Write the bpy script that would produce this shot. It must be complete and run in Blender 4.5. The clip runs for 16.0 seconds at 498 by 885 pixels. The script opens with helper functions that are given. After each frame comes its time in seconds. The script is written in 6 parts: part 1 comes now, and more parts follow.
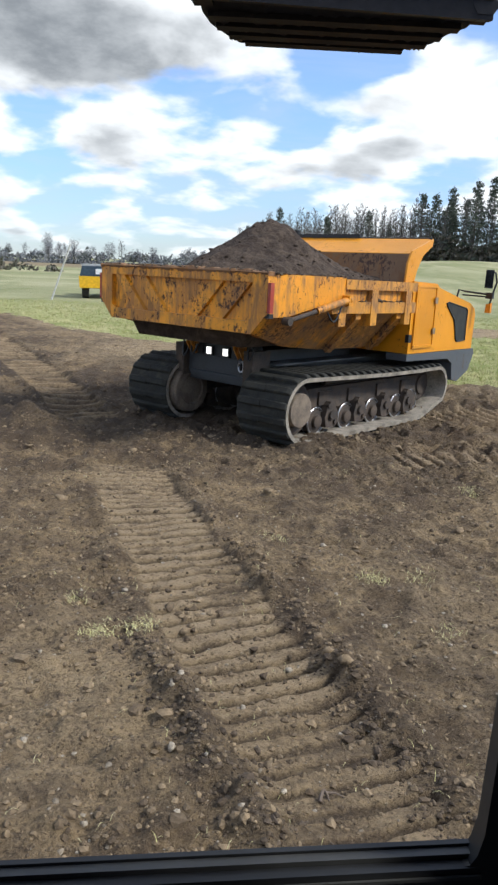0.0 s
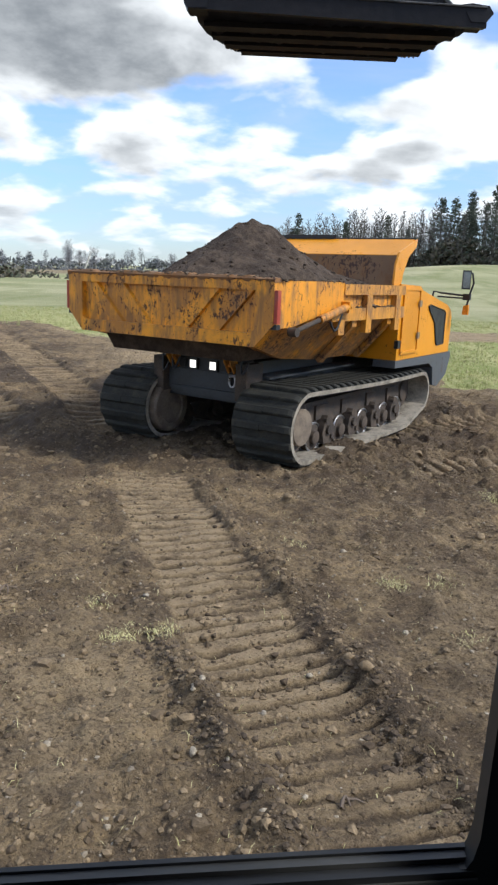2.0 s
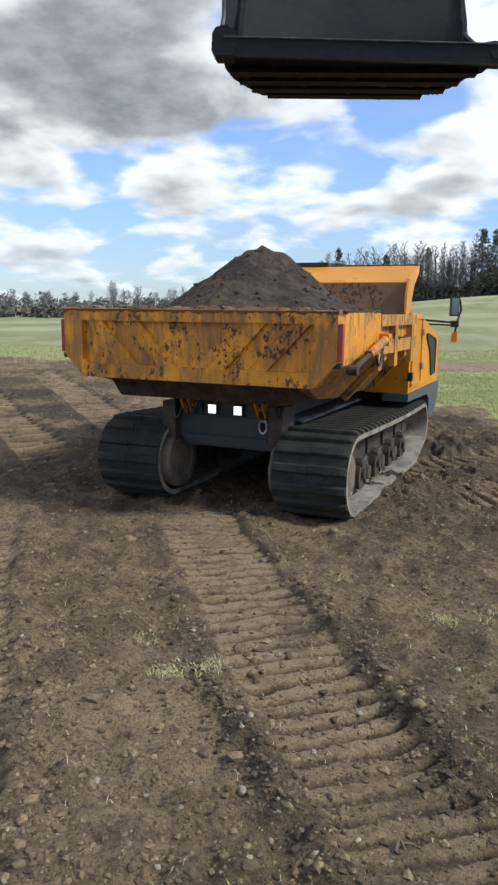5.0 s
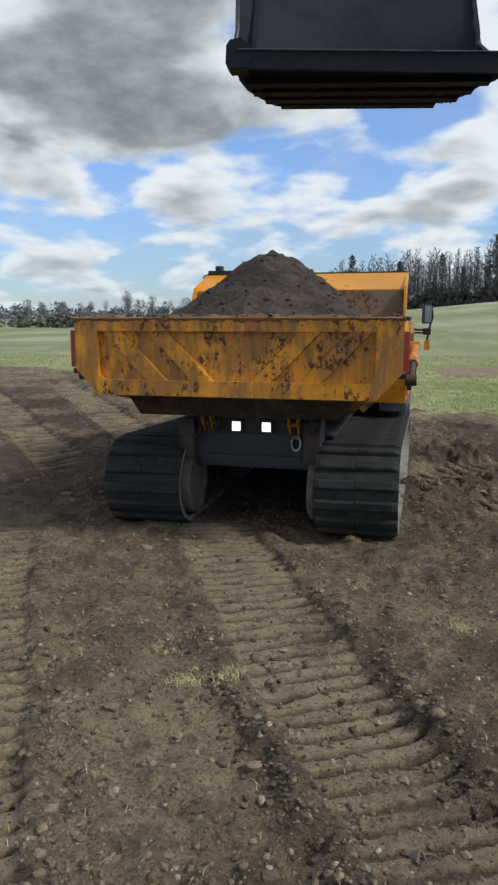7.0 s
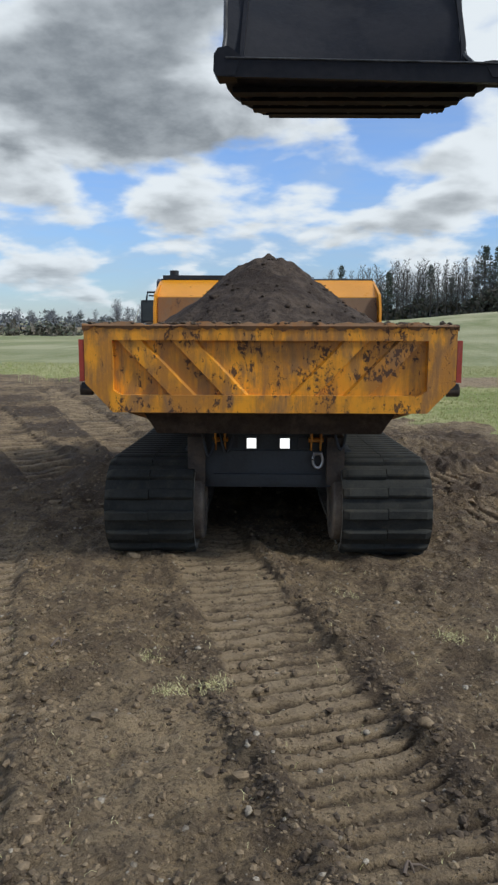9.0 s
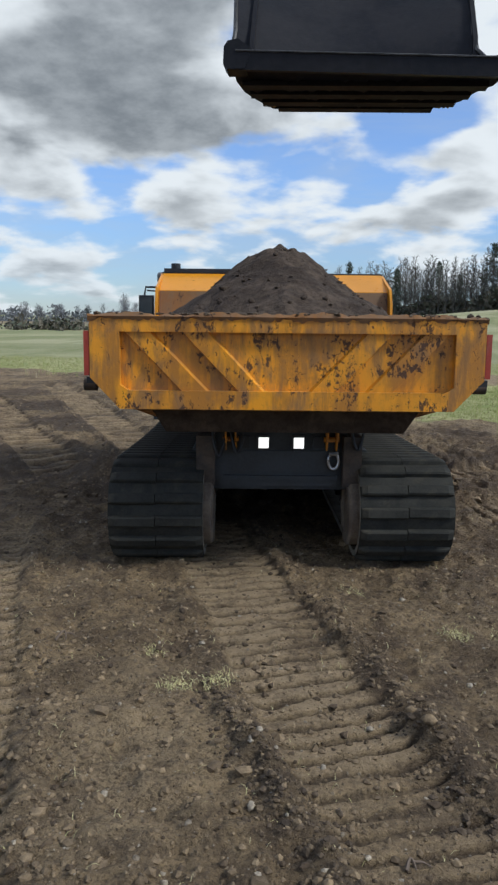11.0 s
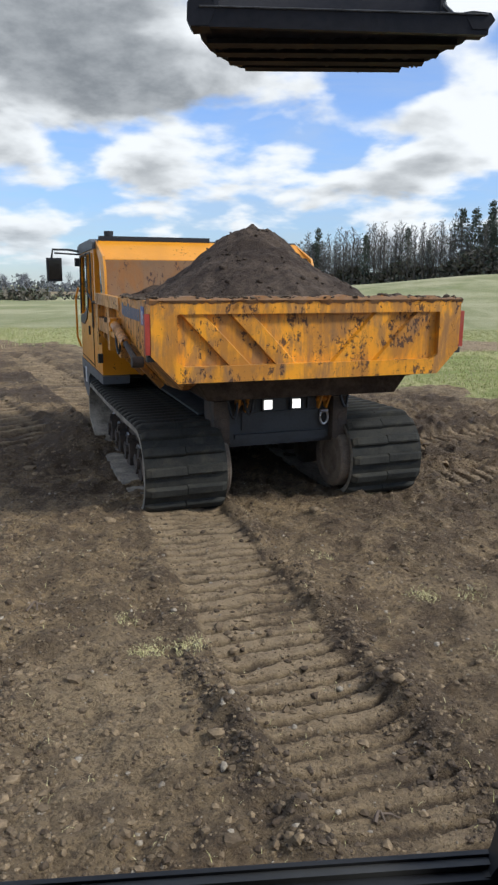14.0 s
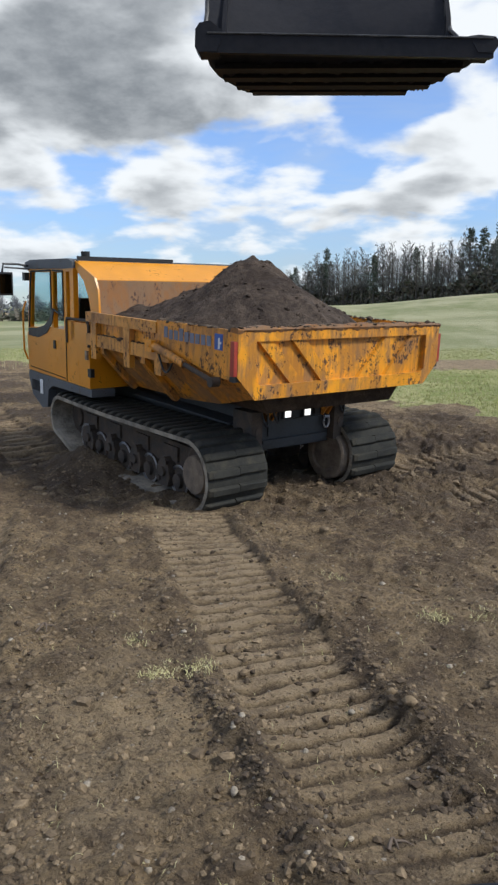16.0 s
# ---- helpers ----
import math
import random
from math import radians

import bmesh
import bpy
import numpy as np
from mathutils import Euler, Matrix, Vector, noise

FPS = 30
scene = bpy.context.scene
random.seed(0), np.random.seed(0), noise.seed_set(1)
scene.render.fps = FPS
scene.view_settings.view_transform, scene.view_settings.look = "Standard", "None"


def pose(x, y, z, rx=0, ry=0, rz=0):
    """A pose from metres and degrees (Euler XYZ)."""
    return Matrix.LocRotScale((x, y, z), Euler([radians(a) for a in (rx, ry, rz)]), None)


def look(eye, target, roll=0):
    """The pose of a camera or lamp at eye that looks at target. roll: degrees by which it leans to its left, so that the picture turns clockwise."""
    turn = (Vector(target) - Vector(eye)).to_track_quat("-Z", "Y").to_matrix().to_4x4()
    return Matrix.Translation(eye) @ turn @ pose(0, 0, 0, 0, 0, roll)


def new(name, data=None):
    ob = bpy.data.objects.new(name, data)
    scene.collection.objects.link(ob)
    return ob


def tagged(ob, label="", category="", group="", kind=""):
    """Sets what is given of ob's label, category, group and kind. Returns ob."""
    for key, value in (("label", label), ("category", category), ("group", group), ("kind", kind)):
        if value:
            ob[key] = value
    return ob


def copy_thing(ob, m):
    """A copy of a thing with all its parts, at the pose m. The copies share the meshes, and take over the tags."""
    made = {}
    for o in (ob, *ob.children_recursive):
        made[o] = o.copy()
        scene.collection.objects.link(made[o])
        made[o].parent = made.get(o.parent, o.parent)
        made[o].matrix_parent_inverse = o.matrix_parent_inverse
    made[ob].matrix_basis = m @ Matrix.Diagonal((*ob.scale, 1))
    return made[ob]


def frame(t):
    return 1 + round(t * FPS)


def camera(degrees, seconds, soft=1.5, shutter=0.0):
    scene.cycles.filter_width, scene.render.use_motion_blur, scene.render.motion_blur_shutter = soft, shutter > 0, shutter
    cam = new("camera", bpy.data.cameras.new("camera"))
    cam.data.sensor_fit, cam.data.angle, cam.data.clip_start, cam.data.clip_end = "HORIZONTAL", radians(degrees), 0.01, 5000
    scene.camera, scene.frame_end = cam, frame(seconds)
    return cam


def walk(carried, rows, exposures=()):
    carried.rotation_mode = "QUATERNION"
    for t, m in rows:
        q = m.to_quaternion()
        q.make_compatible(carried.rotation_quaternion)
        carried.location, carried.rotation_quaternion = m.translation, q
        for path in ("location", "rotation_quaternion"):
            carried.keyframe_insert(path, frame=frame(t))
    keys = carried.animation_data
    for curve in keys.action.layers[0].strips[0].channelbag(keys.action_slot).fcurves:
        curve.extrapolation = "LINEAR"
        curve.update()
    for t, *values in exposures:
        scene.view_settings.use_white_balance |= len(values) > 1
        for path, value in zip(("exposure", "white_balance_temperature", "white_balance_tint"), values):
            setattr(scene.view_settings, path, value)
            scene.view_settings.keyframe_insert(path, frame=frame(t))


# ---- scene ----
cam = camera(37.9, 16.0, soft=2.4)
PATH = [  # seconds, x, y, z, pitch, roll, yaw
    (0, 0.021, 0.034, 2.141, -13.80, -2.27, 0.08),
    (0.5, 0.014, 0.027, 2.144, -13.66, -2.61, 0.52),
    (1, 0.015, 0.021, 2.153, -13.51, -1.84, 0.71),
    (1.5, 0.011, 0.019, 2.149, -13.46, -1.90, 1.37),
    (2, 0.015, 0.012, 2.151, -13.42, -1.79, 1.52),
    (2.5, 0.011, 0.006, 2.153, -13.91, -1.68, 1.56),
    (3, 0.004, 0.003, 2.146, -13.78, -2.36, 2.44),
    (3.5, 0.004, -0.002, 2.148, -13.31, -2.30, 2.86),
    (4, 0.001, -0.011, 2.151, -13.02, -2.10, 3.10),
    (4.5, 0.007, -0.010, 2.150, -12.66, -1.58, 3.15),
    (5, 0.001, -0.003, 2.155, -10.80, -0.43, 4.69),
    (7.5, -0.007, -0.012, 2.162, -10.16, 0.17, 5.78),
    (8, 0.001, -0.011, 2.160, -9.93, 0.22, 5.72),
    (8.5, 0.002, -0.008, 2.159, -9.38, 0.04, 4.90),
    (9, -0.003, -0.003, 2.151, -9.47, -0.17, 4.96),
    (11.5, -0.001, 0.005, 2.145, -9.81, -0.61, 5.56),
    (12, 0.004, 0.004, 2.144, -10.04, -1.00, 5.09),
    (12.5, 0.007, 0.000, 2.143, -10.95, -1.82, 5.10),
    (13, 0.016, 0.012, 2.137, -10.79, -1.10, 3.62),
    (13.5, 0.020, 0.012, 2.135, -11.37, -0.72, 2.75),
    (14, 0.019, 0.009, 2.133, -12.21, -0.10, 3.15),
    (14.5, 0.018, 0.005, 2.135, -12.02, -0.20, 3.11),
    (15, 0.013, 0.010, 2.132, -11.68, -0.41, 3.50),
    (15.5, 0.013, 0.012, 2.134, -11.25, -0.20, 3.59),
    (16, 0.018, 0.015, 2.137, -10.69, 0.22, 3.86),
]
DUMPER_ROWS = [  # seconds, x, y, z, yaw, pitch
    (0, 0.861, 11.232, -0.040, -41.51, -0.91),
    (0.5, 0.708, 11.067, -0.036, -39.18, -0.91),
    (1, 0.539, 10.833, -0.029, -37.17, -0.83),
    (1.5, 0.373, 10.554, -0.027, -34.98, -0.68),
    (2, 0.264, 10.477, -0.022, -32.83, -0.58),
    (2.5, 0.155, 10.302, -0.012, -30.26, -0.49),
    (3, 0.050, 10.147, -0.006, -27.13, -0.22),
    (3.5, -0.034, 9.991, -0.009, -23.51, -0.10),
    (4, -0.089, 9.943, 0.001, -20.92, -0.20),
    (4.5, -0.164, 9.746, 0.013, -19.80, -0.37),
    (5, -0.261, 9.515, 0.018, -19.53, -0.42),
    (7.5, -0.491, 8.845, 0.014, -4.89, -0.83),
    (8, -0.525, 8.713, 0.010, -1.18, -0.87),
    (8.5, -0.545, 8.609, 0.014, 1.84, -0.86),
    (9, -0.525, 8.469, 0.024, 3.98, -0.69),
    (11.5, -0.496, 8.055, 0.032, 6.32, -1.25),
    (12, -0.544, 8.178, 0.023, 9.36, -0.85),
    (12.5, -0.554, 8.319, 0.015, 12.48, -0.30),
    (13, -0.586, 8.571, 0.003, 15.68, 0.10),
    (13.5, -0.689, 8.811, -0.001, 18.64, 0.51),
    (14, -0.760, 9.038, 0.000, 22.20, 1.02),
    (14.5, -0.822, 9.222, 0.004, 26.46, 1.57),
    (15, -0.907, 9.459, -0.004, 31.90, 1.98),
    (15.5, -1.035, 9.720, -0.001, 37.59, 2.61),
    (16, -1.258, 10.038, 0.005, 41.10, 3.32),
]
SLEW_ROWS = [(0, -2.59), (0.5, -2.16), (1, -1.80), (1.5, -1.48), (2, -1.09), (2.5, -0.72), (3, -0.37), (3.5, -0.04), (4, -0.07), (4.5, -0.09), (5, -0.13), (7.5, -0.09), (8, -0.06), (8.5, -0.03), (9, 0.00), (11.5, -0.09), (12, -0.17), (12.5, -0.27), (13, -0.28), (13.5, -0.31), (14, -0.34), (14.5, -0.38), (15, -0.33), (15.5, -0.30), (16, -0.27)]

EXPOSURES = ((0, 0.48, 6250, 8), (4.4, 0.48, 6250, 8), (5.2, 0.22, 6150, 8), (7.5, -0.02, 6080, 6), (9, -0.03, 6050, 6), (12.5, 0.06, 6120, 7), (14.5, 0.23, 6250, 8), (16, 0.17, 6250, 8))
walk(cam, [(t, pose(x, y, z, 90 + p, r, w)) for t, x, y, z, p, r, w in PATH], EXPOSURES)

# ---- light ----
SUN_AZ, SUN_EL = 104.0, 42.0        # degrees clockwise from +y, and above the horizon
az, el = radians(SUN_AZ), radians(SUN_EL)
sun_dir = Vector((math.sin(az) * math.cos(el), math.cos(az) * math.cos(el), math.sin(el)))
sun = new("sun", bpy.data.lights.new("sun", "SUN"))
sun.data.energy, sun.data.angle, sun.data.color = 2.7, radians(10), (1.0, 0.955, 0.88)
sun.matrix_world = look(sun_dir * 50, (0, 0, 0))


class Nodes:
    """Short hand for building a node tree."""

    def __init__(self, tree):
        self.t = tree
        tree.nodes.clear()

    def n(self, kind, ins=(), **props):
        node = self.t.nodes.new(kind)
        for k, v in props.items():
            if k == "op":
                node.operation = v
            elif k == "data":
                node.data_type = v
            elif k == "blend":
                node.blend_type = v
            elif k == "feature":
                node.feature = v
            elif k == "attr":
                node.attribute_name = v
        for k, v in (ins.items() if ins else ()):
            if isinstance(v, bpy.types.NodeSocket):
                self.t.links.new(v, node.inputs[k])
            else:
                node.inputs[k].default_value = v
        return node

    def math(self, op, a, b=0.0, c=0.0):
        return self.n("ShaderNodeMath", {0: a, 1: b, 2: c}, op=op).outputs[0]

    def step(self, v, lo, hi, a=0.0, b=1.0):
        node = self.n("ShaderNodeMapRange", {"Value": v, "From Min": lo, "From Max": hi, "To Min": a, "To Max": b})
        node.interpolation_type = "SMOOTHSTEP"
        return node.outputs[0]

    def noise(self, vec, scale, detail=4.0, rough=0.55, dist=0.0):
        return self.n("ShaderNodeTexNoise", {"Vector": vec, "Scale": scale, "Detail": detail, "Roughness": rough, "Distortion": dist}).outputs["Fac"]

    def voronoi(self, vec, scale, feature="F1", out="Distance"):
        return self.n("ShaderNodeTexVoronoi", {"Vector": vec, "Scale": scale}, feature=feature).outputs[out]

    def mix(self, f, a, b, blend="MIX"):
        node = self.n("ShaderNodeMix", {0: f}, data="RGBA", blend=blend)
        for i, v in ((6, a), (7, b)):
            if isinstance(v, bpy.types.NodeSocket):
                self.t.links.new(v, node.inputs[i])
            else:
                node.inputs[i].default_value = (*v[:3], 1)
        return node.outputs[2]

    def scaled(self, vec, s):
        return self.n("ShaderNodeVectorMath", {0: vec, 1: s}, op="MULTIPLY").outputs[0]


world = bpy.data.worlds.new("sky")
scene.world = world
world.use_nodes = True
w = Nodes(world.node_tree)
direction = w.n("ShaderNodeTexCoord").outputs["Generated"]
sky = w.n("ShaderNodeTexSky")
sky.sky_type, sky.sun_disc = "NISHITA", False
sky.sun_elevation, sky.sun_rotation = el, az
sky.air_density, sky.dust_density, sky.ozone_density = 1.0, 0.25, 2.0
xyz = w.n("ShaderNodeSeparateXYZ", {0: direction})
up = w.math("MAXIMUM", xyz.outputs[2], 0.0)
lift = w.math("ADD", up, 0.28)
flat = w.n("ShaderNodeCombineXYZ", {0: w.math("DIVIDE", xyz.outputs[0], lift), 1: w.math("DIVIDE", xyz.outputs[1], lift), 2: 0.35}).outputs[0]
flat_hi = w.n("ShaderNodeVectorMath", {0: flat, 1: (0.03, -0.085, 0.0)}, op="ADD").outputs[0]
def swell(cx, cy, r, amount):
    d = w.n("ShaderNodeVectorMath", {0: flat, 1: (cx, cy, 0.35)}, op="DISTANCE").outputs["Value"]
    return w.step(d, 0.0, r, amount, 0.0)


broad = w.math("ADD", swell(-0.52, 1.70, 0.66, 0.27), swell(-0.1, 1.15, 0.5, 0.14))
bias = broad
for blob in ((0.58, 2.05, 0.48, 0.20), (0.21, 1.86, 0.22, -0.24), (0.42, 1.45, 0.34, 0.14), (0.02, 2.2, 0.22, 0.08), (0.35, 2.75, 0.5, 0.05)):
    bias = w.math("ADD", bias, swell(*blob))
base_noise = w.noise(flat, 3.6, 7.0, 0.47, 0.15)
high_noise = w.noise(flat_hi, 3.6, 5.0, 0.45, 0.15)
dens = w.math("ADD", base_noise, bias)
cover = w.step(dens, 0.44, 0.59)
thick = w.step(w.math("ADD", high_noise, w.math("ADD", w.math("MULTIPLY", broad, 1.0), w.math("MULTIPLY", bias, 0.05))), 0.49, 0.74)
tuft = w.noise(flat, 9.0, 5.0, 0.6)
grey = w.math("MULTIPLY", w.math("MULTIPLY", thick, w.step(broad, 0.0, 0.12, 0.72, 1.0)), w.step(tuft, 0.25, 0.75, 1.0, 0.72))
cloud = w.mix(grey, (0.84, 0.85, 0.86), (0.215, 0.23, 0.25))
blue = w.n("ShaderNodeVectorMath", {0: sky.outputs[0], 1: (0.118, 0.130, 0.150)}, op="MULTIPLY").outputs[0]
haze = w.step(up, 0.0, 0.10, 0.75, 1.0)
low = w.step(up, 0.0, 0.22, 0.72, 1.0)
blue = w.n("ShaderNodeVectorMath", {0: blue, 1: w.n("ShaderNodeCombineXYZ", {0: w.math("MULTIPLY", low, 0.90), 1: w.math("MULTIPLY", low, 0.96), 2: w.math("MULTIPLY", low, 1.10)}).outputs[0]}, op="MULTIPLY").outputs[0]
veil = w.step(w.noise(w.scaled(flat, (1.0, 2.2, 1.0)), 1.7, 6.0, 0.6, 0.4), 0.36, 0.68, 0.12, 0.40)
blue = w.mix(veil, blue, (0.50, 0.555, 0.62))
look_up = w.mix(w.math("MULTIPLY", cover, haze), blue, cloud)
back = w.n("ShaderNodeBackground", {"Color": look_up, "Strength": 1.0})
out = w.n("ShaderNodeOutputWorld", {0: back.outputs[0]})


# ---- materials ----
def shader(name):
    m = bpy.data.materials.new(name)
    m.use_nodes = True
    return m, Nodes(m.node_tree)


def finish(k, color, rough, metal=0.0, height=None, bump=0.3, dist=0.02, spec=0.5, **more):
    ins = {"Base Color": color if isinstance(color, bpy.types.NodeSocket) else (*color[:3], 1), "Roughness": rough, "Metallic": metal, "Specular IOR Level": spec}
    ins.update(more)
    if height is not None:
        ins["Normal"] = k.n("ShaderNodeBump", {"Strength": bump, "Distance": dist, "Height": height}).outputs[0]
    bsdf = k.n("ShaderNodeBsdfPrincipled", ins)
    k.n("ShaderNodeOutputMaterial", {0: bsdf.outputs[0]})


def paint_material(name, base, wear=0.5, mud=0.4, rough=0.42):
    """Worn machine paint: rust wash and streaks running down, clustered chips, dried mud film."""
    m, k = shader(name)
    p = k.n("ShaderNodeTexCoord").outputs["Object"]
    tone = k.noise(p, 1.3, 3)
    col = k.mix(k.step(tone, 0.3, 0.7), tuple(c * 0.90 for c in base), tuple(min(1, c * 1.10) for c in base))
    # rust-brown wash in soft patches, drawn out downwards
    streak = k.noise(k.scaled(p, (9.0, 9.0, 1.3)), 1.4, 6, 0.66)
    patch = k.noise(p, 1.9, 6, 0.62, 0.5)
    wash = k.step(k.math("ADD", k.math("MULTIPLY", streak, 0.45), k.math("MULTIPLY", patch, 0.65)), 0.655 - 0.19 * wear, 0.81 - 0.19 * wear)
    col = k.mix(k.math("MULTIPLY", wash, 0.68 * min(1, wear * 1.4)), col, (0.28, 0.118, 0.032))
    # thin grey-brown mud film
    film = k.step(k.math("ADD", k.math("MULTIPLY", k.noise(k.scaled(p, (1.0, 1.0, 0.55)), 3.4, 7, 0.68, 0.7), 0.7), k.math("MULTIPLY", streak, 0.3)), 0.575 - 0.11 * mud, 0.70 - 0.10 * mud)
    col = k.mix(k.math("MULTIPLY", film, 0.60 * min(1, mud * 1.5)), col, (0.190, 0.122, 0.072))
    # chips to the dark primer, gathered in clusters
    cluster = k.step(k.noise(p, 2.7, 4, 0.6, 0.3), 0.40, 0.64, -0.05, 0.075)
    fleck = k.noise(k.scaled(p, (1.0, 1.0, 0.62)), 22.0, 6, 0.74, 0.5)
    chips = k.step(k.math("ADD", fleck, cluster), 0.670 - 0.095 * wear, 0.705 - 0.095 * wear)
    col = k.mix(k.math("MULTIPLY", chips, 0.92), col, (0.062, 0.032, 0.022))
    r = k.step(k.math("MAXIMUM", film, chips), 0, 1, rough, 0.85)
    fine = k.math("ADD", k.math("SUBTRACT", k.math("MULTIPLY", film, 0.5), k.math("MULTIPLY", chips, 0.4)), k.noise(p, 45, 3))
    finish(k, col, r, 0.0, fine, 0.3, 0.006)
    return m


def grime_material(name, a, b, rough=0.6, metal=0.0, scale=4.0, bump=0.4, dust=0.0, dust_color=(0.22, 0.18, 0.135), spec=0.5):
    m, k = shader(name)
    p = k.n("ShaderNodeTexCoord").outputs["Object"]
    n1, n2 = k.noise(p, scale, 6, 0.62), k.noise(p, scale * 9, 4, 0.6)
    col = k.mix(k.step(k.math("ADD", k.math("MULTIPLY", n1, 0.7), k.math("MULTIPLY", n2, 0.3)), 0.36, 0.64), a, b)
    if dust:
        col = k.mix(k.math("MULTIPLY", k.step(k.noise(p, scale * 0.7, 7, 0.68, 0.5), 0.62 - 0.22 * dust, 0.72), dust), col, dust_color)
    r = k.step(n1, 0.3, 0.7, rough - 0.1, min(1, rough + 0.15))
    finish(k, col, r, metal, k.math("ADD", n1, k.math("MULTIPLY", n2, 0.5)), bump, 0.01, spec)
    return m


def plain_material(name, color, rough=0.5, metal=0.0, **more):
    m, k = shader(name)
    p = k.n("ShaderNodeTexCoord").outputs["Object"]
    v = k.noise(p, 7, 5, 0.6)
    col = k.mix(k.step(v, 0.3, 0.7), tuple(c * 0.8 for c in color), tuple(min(1, c * 1.15) for c in color))
    finish(k, col, k.step(v, 0.3, 0.7, rough * 0.85, min(1, rough * 1.15)), metal, v, 0.1, 0.004, **more)
    return m


def soil_colour(k, p, fresh_and_shade):
    big, mid, fine = k.noise(p, 0.55, 4, 0.6, 0.3), k.noise(p, 3.2, 6, 0.65, 0.4), k.noise(p, 24, 6, 0.7)
    dry = k.step(k.math("ADD", k.math("MULTIPLY", big, 0.5), k.math("MULTIPLY", mid, 0.5)), 0.42, 0.60)
    col = k.mix(dry, (0.150, 0.104, 0.062), (0.40, 0.285, 0.155))
    col = k.mix(k.step(fine, 0.36, 0.66), k.mix(0.5, col, (0.05, 0.035, 0.025)), col)
    # dark tone of turned soil, also painted into the print grooves as shade
    col = k.mix(fresh_and_shade, col, (0.066, 0.048, 0.034))
    return col, mid, fine


def ground_material():
    m, k = shader("ground_soil_and_grass")
    p = k.n("ShaderNodeTexCoord").outputs["Object"]
    fresh_and_shade = k.n("ShaderNodeAttribute", attr="fresh_soil").outputs["Fac"]
    grass = k.n("ShaderNodeAttribute", attr="grass_cover").outputs["Fac"]
    sand = k.n("ShaderNodeAttribute", attr="dry_sand").outputs["Fac"]
    col, mid, fine = soil_colour(k, p, fresh_and_shade)
    packed = k.n("ShaderNodeAttribute", attr="packed_soil").outputs["Fac"]
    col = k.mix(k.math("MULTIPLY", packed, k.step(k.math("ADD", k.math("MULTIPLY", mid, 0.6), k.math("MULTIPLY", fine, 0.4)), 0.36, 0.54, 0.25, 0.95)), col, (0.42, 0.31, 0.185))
    crumb = k.noise(p, 70, 4, 0.7)
    grain = k.noise(p, 34, 5, 0.75, 0.6)
    col = k.mix(k.math("MULTIPLY", k.step(grain, 0.50, 0.36, 0.0, 0.75), k.math("SUBTRACT", 1.0, k.math("MULTIPLY", packed, 0.6))), col, (0.055, 0.040, 0.028))
    col = k.mix(k.math("MULTIPLY", k.step(crumb, 0.56, 0.70, 0.0, 0.6), k.math("SUBTRACT", 1.0, fresh_and_shade)), col, (0.38, 0.29, 0.19))
    col = k.mix(k.math("MULTIPLY", sand, k.math("MULTIPLY", k.step(mid, 0.25, 0.6, 0.4, 1.0), k.step(grain, 0.40, 0.56, 0.25, 1.0))), col, (0.41, 0.305, 0.18))
    # small pale grit
    cell = k.n("ShaderNodeTexVoronoi", {"Vector": p, "Scale": 16.0})
    pick = k.n("ShaderNodeSeparateColor", {0: cell.outputs["Color"]}).outputs[0]
    grit = k.math("MULTIPLY", k.step(cell.outputs["Distance"], 0.20, 0.12), k.step(pick, 0.80, 0.84))
    grit = k.math("MULTIPLY", grit, k.math("SUBTRACT", 1.0, fresh_and_shade))
    col = k.mix(k.math("MULTIPLY", grit, 0.8), col, (0.36, 0.30, 0.22))
    # grass: rough sward, then the smooth distant field
    g1, g2, g3 = k.noise(p, 0.35, 5, 0.62, 0.5), k.noise(p, 2.4, 5, 0.65), k.noise(k.scaled(p, (0.012, 0.06, 0.03)), 1.0, 4, 0.6)
    sward = k.mix(k.step(k.math("ADD", k.math("MULTIPLY", g1, 0.6), k.math("MULTIPLY", g2, 0.4)), 0.40, 0.62), (0.27, 0.30, 0.095), (0.50, 0.455, 0.215))
    far = k.mix(k.step(g3, 0.38, 0.62), (0.29, 0.295, 0.145), (0.42, 0.39, 0.225))
    far = k.mix(k.step(k.noise(k.scaled(p, (0.16, 0.05, 0.1)), 1.0, 6, 0.68, 0.6), 0.44, 0.62, 0.0, 0.75), far, (0.21, 0.235, 0.09))
    y = k.n("ShaderNodeSeparateXYZ", {0: p}).outputs[1]
    green = k.mix(k.step(y, 24.0, 42.0), sward, far)
    brown = k.n("ShaderNodeAttribute", attr="far_stubble").outputs["Fac"]
    green = k.mix(brown, green, (0.24, 0.185, 0.105))
    col = k.mix(k.step(k.math("ADD", grass, k.math("MULTIPLY", k.math("SUBTRACT", mid, 0.5), 0.9)), 0.42, 0.58), col, green)
    h = k.math("ADD", k.math("ADD", k.math("MULTIPLY", fine, 0.6), k.math("MULTIPLY", grain, 0.8)), k.math("ADD", k.math("MULTIPLY", crumb, 0.45), k.math("MULTIPLY", grit, 0.4)))
    wet = k.step(k.noise(p, 1.1, 4, 0.6), 0.55, 0.7, 0.93, 0.72)
    finish(k, col, wet, 0.0, h, 1.0, 0.045, spec=0.3)
    return m


